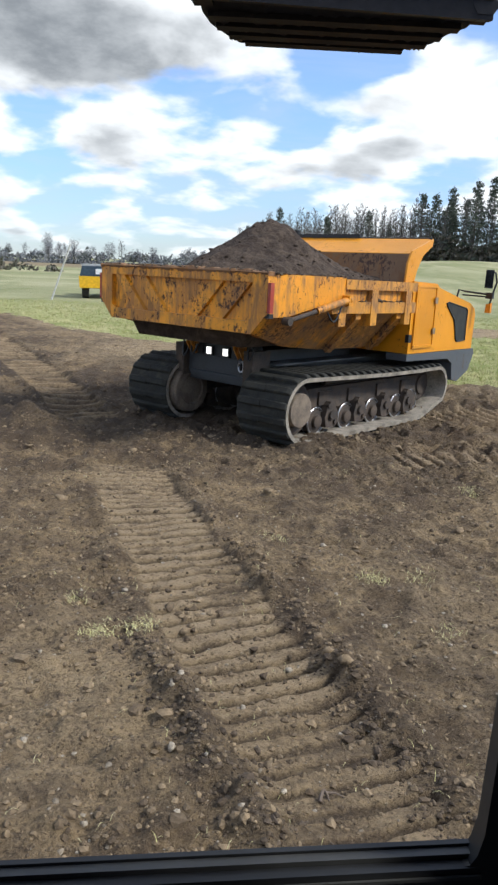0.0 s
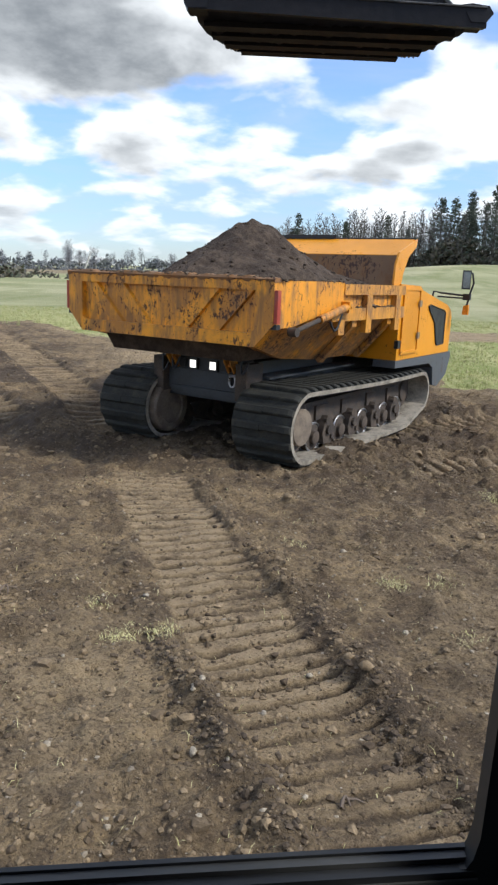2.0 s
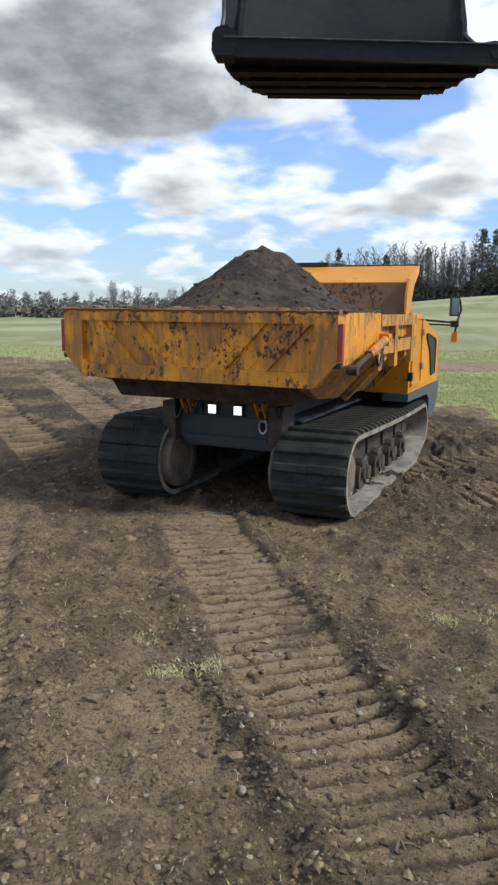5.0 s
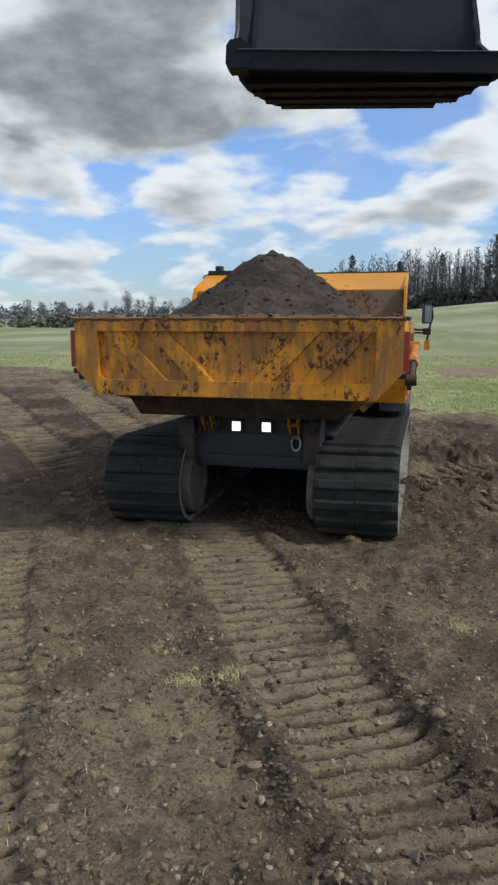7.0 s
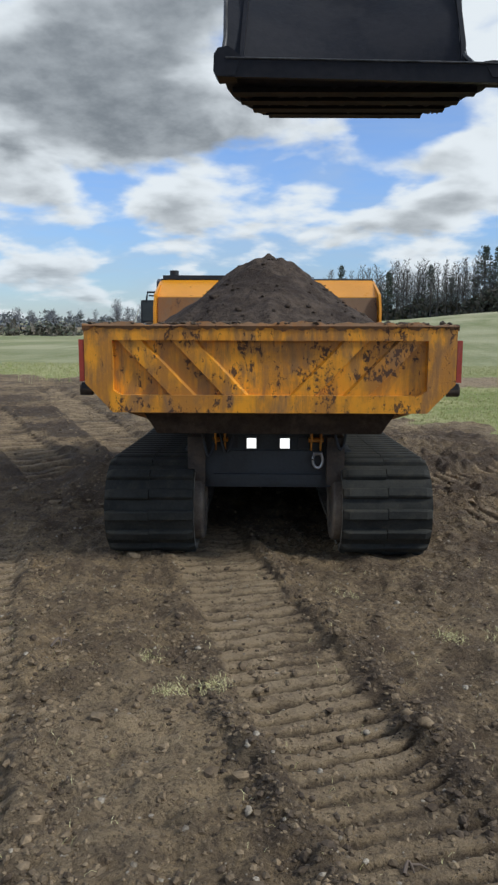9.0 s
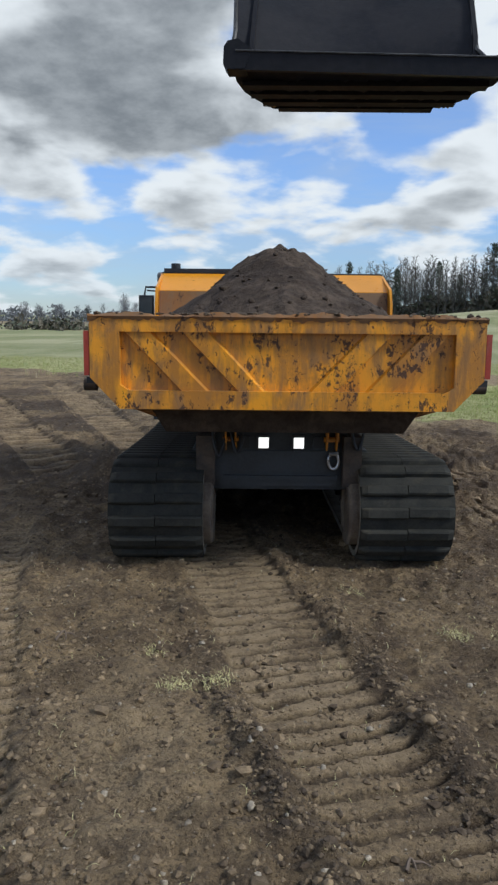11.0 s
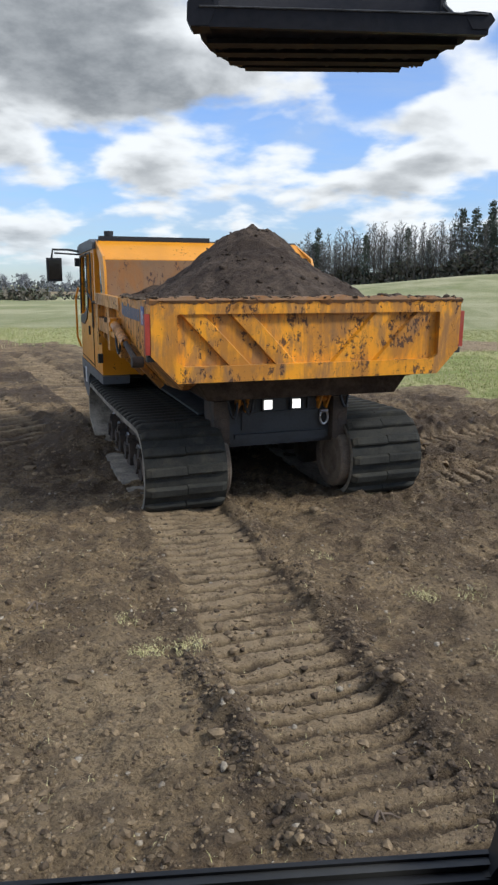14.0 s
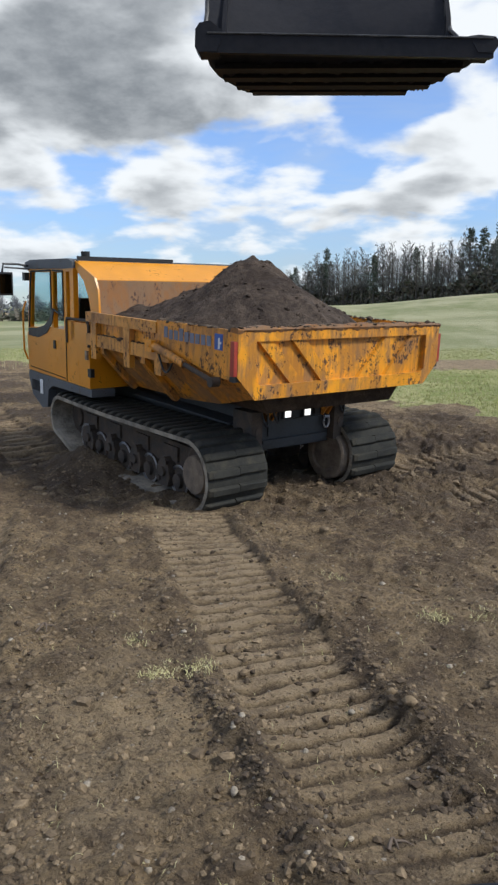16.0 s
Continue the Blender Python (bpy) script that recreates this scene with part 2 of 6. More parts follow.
def clod_material(name, pale=0.0, dark=0.0):
    m, k = shader(name)
    p = k.n("ShaderNodeTexCoord").outputs["Object"]
    isl = k.n("ShaderNodeNewGeometry").outputs["Random Per Island"]
    a, b = ((0.095, 0.068, 0.045), (0.36, 0.265, 0.160)) if not pale else ((0.26, 0.21, 0.15), (0.50, 0.43, 0.33))
    if dark:
        a, b = (0.062, 0.046, 0.033), (0.175, 0.130, 0.088)
    v = k.noise(p, 30, 5, 0.65)
    col = k.mix(isl, a, b)
    col = k.mix(k.step(v, 0.35, 0.7), k.mix(0.45, col, (0.03, 0.022, 0.016)), col)
    finish(k, col, 0.92, 0.0, v, 0.8, 0.012, spec=0.25)
    return m


def blade_material(name, a, b, c=None):
    m, k = shader(name)
    isl = k.n("ShaderNodeNewGeometry").outputs["Random Per Island"]
    col = k.mix(isl, a, b)
    if c:
        col = k.mix(k.step(isl, 0.72, 0.78), col, c)
    finish(k, col, 0.8, spec=0.2)
    return m


M_PAINT = paint_material("worn_orange_paint", (0.84, 0.345, 0.014), 1.0, 0.85)
M_PAINT_SIDE = paint_material("dirty_orange_paint", (0.72, 0.285, 0.013), 0.85, 1.0)
M_PAINT_CLEAN = paint_material("orange_yellow_paint", (0.70, 0.275, 0.010), 0.12, 0.10, 0.32)
M_HULL = paint_material("mud_stained_orange_paint", (0.66, 0.26, 0.013), 1.0, 1.35)
M_RAIL = paint_material("rail_paint_mud_dusted", (0.60, 0.26, 0.03), 0.8, 0.95)
M_GREY = paint_material("slate_grey_paint", (0.078, 0.086, 0.095), 0.2, 0.35, 0.55)
M_RUBBER = grime_material("track_rubber", (0.024, 0.0245, 0.022), (0.046, 0.045, 0.039), 0.8, 0, 6, 0.4, 0.55, (0.092, 0.080, 0.058), 0.15)
M_EDGE = grime_material("dusty_track_edge", (0.13, 0.112, 0.086), (0.34, 0.30, 0.24), 0.88, 0, 4, 0.5, 0.5, (0.085, 0.068, 0.052))
M_FRAME = grime_material("muddy_undercarriage_steel", (0.030, 0.024, 0.020), (0.085, 0.062, 0.045), 0.8, 0, 7, 0.8, 0.5, (0.13, 0.095, 0.068))
M_CHASSIS = grime_material("dark_chassis_steel", (0.022, 0.025, 0.028), (0.045, 0.05, 0.055), 0.55, 0, 4, 0.3, 0.3, (0.075, 0.06, 0.048))
M_DISC = grime_material("dust_covered_hub", (0.105, 0.080, 0.060), (0.215, 0.170, 0.125), 0.88, 0, 6, 0.5)
M_BRIGHT = grime_material("polished_wheel_rim", (0.30, 0.30, 0.31), (0.55, 0.55, 0.56), 0.35, 0.9, 8, 0.1)
M_BLACK = plain_material("black_plastic", (0.016, 0.017, 0.019), 0.5)
M_HOLE = plain_material("dark_opening", (0.008, 0.008, 0.009), 0.8)
M_RED = grime_material("red_reflective_strip", (0.27, 0.030, 0.018), (0.42, 0.055, 0.03), 0.45, 0, 6, 0.1, 0.3)
M_STEEL = grime_material("scuffed_ram_steel", (0.16, 0.12, 0.085), (0.42, 0.33, 0.24), 0.6, 0.2, 9, 0.4, 0.3)
M_BLUE = plain_material("blue_sticker", (0.03, 0.09, 0.36), 0.4)
M_LETTER = plain_material("faded_grey_lettering", (0.16, 0.17, 0.22), 0.6)
M_WHITE = plain_material("white_sticker", (0.75, 0.75, 0.75), 0.5)
M_AMBER = plain_material("amber_lens", (0.75, 0.25, 0.02), 0.25)
M_BUCKET = grime_material("dark_bucket_steel", (0.0095, 0.010, 0.0135), (0.021, 0.0205, 0.024), 0.6, 0.0, 3, 0.3, 0.25, (0.022, 0.020, 0.021), 0.22)
M_BUCKET_EDGE = grime_material("worn_blade_steel", (0.05, 0.048, 0.046), (0.13, 0.125, 0.12), 0.42, 0.6, 9, 0.3)
M_CABTRIM = plain_material("black_cab_trim", (0.022, 0.023, 0.025), 0.5)
M_SEAL = plain_material("rubber_seal", (0.062, 0.062, 0.060), 0.45)
M_PILLAR = plain_material("grey_cab_pillar", (0.10, 0.10, 0.10), 0.55)
M_BARK = grime_material("tree_bark", (0.055, 0.048, 0.042), (0.12, 0.105, 0.09), 0.9, 0, 2, 0.5)
# needles and twigs of the tree row are lightened a little for haze
M_NEEDLE = blade_material("pine_needles", (0.060, 0.078, 0.062), (0.125, 0.142, 0.11))
M_TWIG = blade_material("bare_twigs", (0.13, 0.127, 0.122), (0.215, 0.205, 0.19))
# distance haze is put into this twig colour: paler and bluer
M_HAZETWIG = blade_material("hazed_twigs", (0.19, 0.20, 0.215), (0.27, 0.275, 0.285))
M_HEDGE = blade_material("undergrowth", (0.10, 0.092, 0.072), (0.19, 0.165, 0.125), (0.11, 0.12, 0.085))
# far hedges also carry the haze in their base colour
M_HAZEHEDGE = blade_material("hazed_hedge_twigs", (0.13, 0.14, 0.145), (0.20, 0.205, 0.205))
M_GRASS = blade_material("grass_blades", (0.29, 0.335, 0.11), (0.48, 0.46, 0.21), (0.58, 0.51, 0.30))
M_STRAW = blade_material("cut_straw", (0.55, 0.52, 0.22), (0.78, 0.70, 0.40))
M_GROUND = ground_material()
M_CLOD = clod_material("loose_clods")
M_STONE = clod_material("pale_stones", 1.0)
M_DARKCLOD = clod_material("moist_clods", 0.0, 1.0)


def lamp_material():
    m, k = shader("lit_work_lamp")
    em = k.n("ShaderNodeEmission", {"Color": (1.0, 0.97, 0.92, 1), "Strength": 1.3})
    k.n("ShaderNodeOutputMaterial", {0: em.outputs[0]})
    return m


def glass_material():
    m, k = shader("tinted_glass")
    finish(k, (0.62, 0.76, 0.80), 0.03, 0.0, None, spec=0.6, **{"Transmission Weight": 1.0, "IOR": 1.1})
    return m


def heap_material():
    m, k = shader("heaped_topsoil")
    p = k.n("ShaderNodeTexCoord").outputs["Object"]
    v, f, c = k.noise(p, 3.0, 6, 0.65, 0.4), k.noise(p, 14, 7, 0.7), k.noise(p, 45, 4, 0.7)
    col = k.mix(k.step(v, 0.36, 0.66), (0.062, 0.045, 0.034), (0.115, 0.085, 0.063))
    col = k.mix(k.step(f, 0.34, 0.62), k.mix(0.55, col, (0.025, 0.018, 0.014)), col)
    col = k.mix(k.step(c, 0.66, 0.74, 0, 0.5), col, (0.22, 0.17, 0.12))
    finish(k, col, 0.95, 0, k.math("ADD", f, k.math("MULTIPLY", c, 0.5)), 0.9, 0.035, spec=0.2)
    return m


M_LAMP, M_GLASS, M_HEAP = lamp_material(), glass_material(), heap_material()


# ---- mesh helpers ----
def finish_mesh(bm, name, smooth=35):
    bmesh.ops.recalc_face_normals(bm, faces=bm.faces)
    me = bpy.data.meshes.new(name)
    bm.to_mesh(me)
    bm.free()
    if smooth:
        me.polygons.foreach_set("use_smooth", [True] * len(me.polygons))
        me.set_sharp_from_angle(angle=radians(smooth))
    return me


def part(name, bm, material, parent, label="", smooth=35):
    me = finish_mesh(bm, name, smooth)
    mats = material if isinstance(material, (list, tuple)) else [material]
    for m in mats:
        me.materials.append(m)
    ob = new(name, me)
    ob.parent = parent
    return tagged(ob, label) if label else ob


def thing(name, bm, material, label, category, group="", kind="", smooth=35):
    me = finish_mesh(bm, name, smooth)
    for m in (material if isinstance(material, (list, tuple)) else [material]):
        me.materials.append(m)
    return tagged(new(name, me), label, category, group, kind)


def holder(name, label, category, m=None):
    ob = new(name)
    if m is not None:
        ob.matrix_basis = m
    return tagged(ob, label, category)


def bevelled(bm, verts, width, segments=1):
    if width > 0:
        es = {e for v in verts for e in v.link_edges if len(e.link_faces) == 2 and e.calc_face_angle(0) > 0.5}
        bmesh.ops.bevel(bm, geom=list(es), offset=width, segments=segments, affect="EDGES", profile=0.6)


def box(bm, x0, x1, y0, y1, z0, z1, bev=0.0, mat=0):
    vs = [bm.verts.new((x, y, z)) for z in (z0, z1) for y in (y0, y1) for x in (x0, x1)]
    fs = [bm.faces.new([vs[i] for i in q]) for q in ((0, 1, 3, 2), (4, 5, 7, 6), (0, 1, 5, 4), (2, 3, 7, 6), (0, 2, 6, 4), (1, 3, 7, 5))]
    for f in fs:
        f.material_index = mat
    bevelled(bm, vs, bev)
    return bm


def prism(bm, pts, axis, a, b, bev=0.0, mat=0):
    """A flat outline (2D points) pushed from a to b along an axis: x takes (y, z), y takes (x, z), z takes (x, y)."""
    put = {"x": lambda u, v, d: (d, u, v), "y": lambda u, v, d: (u, d, v), "z": lambda u, v, d: (u, v, d)}[axis]
    lo, hi = [bm.verts.new(put(u, v, a)) for u, v in pts], [bm.verts.new(put(u, v, b)) for u, v in pts]
    n = len(pts)
    fs = [bm.faces.new(lo), bm.faces.new(hi)] + [bm.faces.new((lo[i], lo[(i + 1) % n], hi[(i + 1) % n], hi[i])) for i in range(n)]
    for f in fs:
        f.material_index = mat
    bevelled(bm, lo + hi, bev)
    return bm


def tube(bm, pts, r, sides=10, mat=0, caps=True):
    """A round bar along a chain of points; r is one radius or one for each point."""
    pts = [Vector(p) for p in pts]
    rs = [float(v) for v in r] if isinstance(r, (list, tuple)) else [float(r)] * len(pts)
    rings = []
    for i, p in enumerate(pts):
        d = (pts[min(i + 1, len(pts) - 1)] - pts[max(i - 1, 0)]).normalized()
        u = d.orthogonal().normalized() if i == 0 else (u - d * u.dot(d)).normalized()
        v = d.cross(u)
        rings.append([bm.verts.new(p + rs[i] * (math.cos(a) * u + math.sin(a) * v)) for a in (2 * math.pi * k / sides for k in range(sides))])
    for A, B in zip(rings, rings[1:]):
        for k in range(sides):
            bm.faces.new((A[k], A[(k + 1) % sides], B[(k + 1) % sides], B[k])).material_index = mat
    if caps:
        bm.faces.new(rings[0]).material_index = mat
        bm.faces.new(rings[-1]).material_index = mat
    return bm


def lathe_x(bm, profile, sides=28, mat=0):
    """Turn (x, radius) points about the x axis."""
    rings = [[bm.verts.new((x, max(r, 1e-4) * math.cos(2 * math.pi * k / sides), max(r, 1e-4) * math.sin(2 * math.pi * k / sides))) for k in range(sides)] for x, r in profile]
    for A, B in zip(rings, rings[1:]):
        for k in range(sides):
            bm.faces.new((A[k], A[(k + 1) % sides], B[(k + 1) % sides], B[k])).material_index = mat
    bm.faces.new(rings[0]).material_index = mat
    bm.faces.new(rings[-1]).material_index = mat
    return bm


def lump(rng, r, flat=0.7, subdivisions=1):
    """Points and faces of a rough stone or clod."""
    bm = bmesh.new()
    bmesh.ops.create_icosphere(bm, subdivisions=subdivisions, radius=1.0)
    s = np.array((r * rng.uniform(0.75, 1.3), r * rng.uniform(0.75, 1.3), r * flat * rng.uniform(0.8, 1.2)))
    vs = np.array([v.co[:] for v in bm.verts]) * s * rng.uniform(0.62, 1.25, (len(bm.verts), 1))
    fs = [[v.index for v in f.verts] for f in bm.faces]
    bm.free()
    return vs, fs


def joined(name, pieces, material, label, category, smooth=0):
    """One mesh from many (points, faces), for what nobody could count."""
    vs, fs, n = [], [], 0
    for v, f in pieces:
        vs.append(v)
        fs.extend([[i + n for i in q] for q in f])
        n += len(v)
    me = bpy.data.meshes.new(name)
    me.from_pydata(np.concatenate(vs).tolist(), [], fs)
    me.materials.append(material)
    if smooth:
        me.polygons.foreach_set("use_smooth", [True] * len(me.polygons))
    return tagged(new(name, me), label, category, kind="stuff")


# ---- ground ----
rng = np.random.default_rng(5)


TABLES = {}


def lattice_noise(x, y, cell, seed):
    """Smooth value noise between -1 and 1."""
    if seed not in TABLES:
        TABLES[seed] = np.random.default_rng(seed).uniform(-1, 1, (256, 256))
    table = TABLES[seed]
    u, v = x / cell, y / cell
    i, j = np.floor(u).astype(int), np.floor(v).astype(int)
    fu, fv = u - i, v - j
    fu, fv = fu * fu * (3 - 2 * fu), fv * fv * (3 - 2 * fv)
    g = lambda a, b: table[a % 256, b % 256]
    return (g(i, j) * (1 - fu) + g(i + 1, j) * fu) * (1 - fv) + (g(i, j + 1) * (1 - fu) + g(i + 1, j + 1) * fu) * fv


def smooth(v, lo, hi):
    t = np.clip((v - lo) / (hi - lo), 0, 1)
    return t * t * (3 - 2 * t)


# dark crumbling soil thrown up beside the nearest print: line, half width
BERMS = [
    (((-0.62, 4.05), (-0.45, 3.72), (-0.27, 3.31), (-0.11, 3.0), (0.07, 2.67), (0.25, 2.2)), 0.13),
    (((0.06, 5.3), (0.42, 4.2), (0.57, 3.7), (0.69, 3.26), (0.80, 2.91), (1.0, 2.3)), 0.10),
]
# track prints: centre line points, half width, depth, bar pitch, bar height
PRINTS = [
    (((0.95, 1.4), (0.44, 2.9), (-0.05, 4.05), (-0.52, 5.35), (-0.97, 6.65), (-1.3, 7.8)), 0.37, 0.032, 0.147, 0.040),
    (((-0.85, 0.6), (-1.52, 2.15), (-2.03, 3.5), (-2.85, 5.6), (-3.4, 7.2)), 0.39, 0.045, 0.147, 0.050),
    (((-2.0, 9.8), (-2.7, 11.2), (-3.7, 13.3), (-4.9, 15.6), (-6.56, 18.9), (-8.6, 23.0)), 0.42, 0.05, 0.34, 0.11),
    (((-3.6, 9.9), (-4.85, 11.85), (-5.85, 13.4), (-7.3, 16.0), (-9.6, 19.5), (-12.5, 23.0)), 0.42, 0.05, 0.34, 0.11),
    (((1.0, 9.75), (1.71, 10.2), (2.85, 10.95), (4.2, 11.5), (6.0, 12.0), (9.0, 12.3)), 0.42, 0.06, 0.19, 0.09),
    (((1.6, 8.2), (2.6, 8.45), (3.8, 8.5), (5.5, 8.4)), 0.40, 0.05, 0.20, 0.08),
]


def along(x, y, line):
    """Distance along a bent line, and signed distance from it (positive to its right)."""
    best = np.full(x.shape, 1e9)
    s_out, d_out = np.zeros_like(x), np.full(x.shape, 1e9)
    run = 0.0
    for (ax, ay), (bx, by) in zip(line, line[1:]):
        L = math.hypot(bx - ax, by - ay)
        ux, uy = (bx - ax) / L, (by - ay) / L
        s = np.clip((x - ax) * ux + (y - ay) * uy, 0, L)
        px, py = x - ax - s * ux, y - ay - s * uy
        d = np.hypot(px, py)
        m = d < best
        best[m], s_out[m] = d[m], run + s[m]
        d_out[m] = (px * uy - py * ux)[m]
        run += L
    return s_out, d_out, best, run


def hill(x, y):
    q = x / np.maximum(np.abs(y), 1)
    return smooth(y, 40, 150) * (2.1 * smooth(q, -0.14, 0.02) + 2.4 * smooth(q, 0.04, 0.30)) + 2.0 * smooth(y, 300, 900)


EDGE_X = (-60, -14, -9, -5, -1.0, 1.0, 2.6, 3.6, 5.0, 8.0, 15.0, 60.0)
EDGE_Y = (40, 29, 27.0, 22.5, 18.0, 16.2, 15.4, 14.0, 13.4, 12.6, 12.0, 11.0)


def grass_edge(x):
    return np.interp(x, EDGE_X, EDGE_Y)


def relief(x, y):
    """Height, freshly turned soil with groove shade, and other covers of the ground."""
    gx = x + 0.8 * lattice_noise(x, y, 1.9, 3)
    grass = smooth(y - grass_edge(gx) - 0.9 * lattice_noise(x, y, 1.1, 4), -0.5, 0.7)
    near = 1 - smooth(y, 22, 40)
    soil = (1 - grass) * near
    h = 0.040 * lattice_noise(x, y, 1.7, 1) + 0.022 * lattice_noise(x, y, 0.62, 2)
    rough = 0.020 * lattice_noise(x, y, 0.24, 7) + 0.016 * lattice_noise(x, y, 0.11, 8) + 0.009 * lattice_noise(x, y, 0.055, 9) + 0.004 * lattice_noise(x, y, 0.028, 13)
    rough = rough + 0.012 * np.maximum(0, lattice_noise(x, y, 0.16, 10)) ** 2 * 2
    fresh_and_shade = np.zeros_like(x)
    calm = np.ones_like(x)
    bars = np.zeros_like(x)
    packed = np.zeros_like(x)
    for k, (line, half, depth, pitch, tall) in enumerate(PRINTS):
        wob = 0.03 * lattice_noise(x, y, 0.35, 20 + k)
        s, d, best, run = along(x, y, line)
        ends = smooth(s, 0.02, 0.35) * (1 - smooth(s, run - 0.5, run - 0.05))
        inside = (1 - smooth(np.abs(d) + wob, half - 0.045, half + 0.03)) * ends
        wear = smooth(lattice_noise(x, y, 0.45, 40 + k), -0.75, 0.1)
        ph = ((s + 0.03 * d + 0.012 * lattice_noise(x, y, 0.2, 50 + k) + 0.006 * lattice_noise(x, y, 0.045, 55 + k)) / pitch) % 1.0
        gap = (0.22 if k < 2 else 0.30 if k > 3 else 0.44) + 0.09 * lattice_noise(x, y, 0.17, 80 + k)
        away = np.abs(ph - 0.5)
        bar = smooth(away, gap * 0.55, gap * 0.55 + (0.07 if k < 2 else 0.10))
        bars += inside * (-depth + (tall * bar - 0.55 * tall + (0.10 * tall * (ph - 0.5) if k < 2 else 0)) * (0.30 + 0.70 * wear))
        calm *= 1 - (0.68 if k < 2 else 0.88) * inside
        # shade between the bars is put into the soil colour
        groove_shade = inside * (1 - bar) * (0.45 + 0.55 * wear)
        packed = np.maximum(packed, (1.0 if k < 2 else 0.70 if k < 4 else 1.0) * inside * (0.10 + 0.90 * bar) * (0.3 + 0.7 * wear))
        if k == 0:
            # narrow lowered line along the print's right edge, coloured darker
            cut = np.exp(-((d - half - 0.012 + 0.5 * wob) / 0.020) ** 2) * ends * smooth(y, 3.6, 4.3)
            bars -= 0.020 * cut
            fresh_and_shade = np.maximum(fresh_and_shade, 0.65 * cut)
        side = np.abs(d) - half - 0.10
        heap = np.exp(-(side / 0.085) ** 2) * ends * (0.45 + 0.55 * lattice_noise(x, y, 0.5, 60 + k))
        bars += 0.055 * np.maximum(heap, 0)
        fresh_and_shade = np.maximum(fresh_and_shade, np.maximum(0.62 * np.clip(heap, 0, 1) * smooth(lattice_noise(x, y, 0.9, 70 + k), -0.5, 0.3), 1.0 * groove_shade))
    for k, (line, half) in enumerate(BERMS):
        s, d, best, run = along(x, y, line)
        band = np.exp(-((best + 0.05 * lattice_noise(x, y, 0.22, 110 + k)) / half) ** 2) * smooth(s, 0.0, 0.4)
        fresh_and_shade = np.maximum(fresh_and_shade, band * (0.55 if k == 0 else 0.38) * (1.0 + 0.35 * lattice_noise(x, y, 0.3, 120 + k)))
        packed = packed * (1 - 0.8 * band)
        bars += band * (0.018 + 0.022 * lattice_noise(x, y, 0.09, 130 + k) + 0.014 * lattice_noise(x, y, 0.045, 140 + k))
    # churned, darker soil where the dumper turns, and towards the far side
    churn = np.exp(-(((x + 0.1) / 4.6) ** 2 + ((y - 10.2) / 3.0) ** 2) ** 2)
    rough = rough * (1.5 + 0.9 * churn)
    left = smooth(-x, 1.6, 3.2) * smooth(y, 8.5, 10.5) * (1 - smooth(y, 17, 22))
    fresh_and_shade = np.maximum(fresh_and_shade, 0.8 * left * (1 - np.clip(packed, 0, 1)) * smooth(lattice_noise(x, y, 0.9, 93), -0.7, 0.2))
    right = smooth(x, 1.2, 2.2) * smooth(y, 5.5, 8.5) * (1 - smooth(y, 13, 16))
    rough = rough * (1 + 0.7 * right)
    fresh_and_shade = np.maximum(fresh_and_shade, 0.75 * churn * (1 - np.clip(packed, 0, 1)) * smooth(lattice_noise(x, y, 0.8, 90), -0.8, 0.4))
    fresh_and_shade = np.maximum(fresh_and_shade, 0.8 * right * smooth(lattice_noise(x, y, 0.7, 91), -0.5, 0.4))
    sink = -0.055 * churn
    # soil pushed up where the left track slews round, and a smeared pale patch behind it
    u, v = -0.657 * (x + 2.84) + 0.754 * (y - 9.55), -0.754 * (x + 2.84) - 0.657 * (y - 9.55)
    bank = np.exp(-((u / 0.85) ** 2 + (v / 0.30) ** 2))
    sink = sink + bank * (0.21 + 0.05 * lattice_noise(x, y, 0.3, 94)) + 0.10 * np.exp(-(((x + 3.6) / 0.6) ** 2 + ((y - 11.4) / 0.8) ** 2))
    fresh_and_shade = np.maximum(fresh_and_shade, 0.6 * bank)
    packed = np.maximum(packed, 0.8 * np.exp(-(((x - 0.1) / 0.45) ** 2 + ((y - 10.3) / 0.8) ** 2)) * smooth(lattice_noise(x, y, 0.25, 92), -0.1, 0.4))
    z = hill(x, y) + near * h + soil * (rough * calm + bars + sink) + grass * near * (0.02 + 0.03 * lattice_noise(x, y, 0.5, 12))
    sand = np.exp(-(((x + 2.6) / 1.6) ** 2 + ((y - 18.3) / 2.3) ** 2)) * 1.2
    sand = np.maximum(sand, smooth(x, 2.5, 5.0) * np.exp(-(((y - 26.5 - 0.05 * x) / 3.0) ** 2) ** 2) * 1.1)
    sand = np.maximum(sand, 0.75 * np.exp(-(((x + 0.95) / 0.65) ** 2 + ((y - 3.3) / 0.95) ** 2) ** 2))
    sand = np.maximum(sand, 0.45 * np.exp(-(((x - 1.5) / 0.55) ** 2 + ((y - 4.2) / 1.3) ** 2)))
    sand = np.maximum(sand, 0.6 * smooth(-np.abs(y - grass_edge(gx)), -0.9, -0.1))
    return z, np.clip(fresh_and_shade, 0, 1), np.clip(grass - 1.2 * np.maximum(sand - 0.35, 0), 0, 1), np.clip(sand, 0, 1), np.clip(packed * (1 - 0.45 * churn), 0, 1)


def ground_height(x, y):
    a = np.atleast_1d(np.asarray(x, float)), np.atleast_1d(np.asarray(y, float))
    z = relief(*a)[0]
    return z if np.ndim(x) else float(z[0])


def graded(lo, hi, step, far, ratio):
    """Even steps between lo and hi, then steps that grow out to far."""
    out_ = list(np.arange(lo, hi, step))
    d, v = step, out_[-1]
    while v < far:
        d *= ratio
        v += d
        out_.append(v)
    return out_


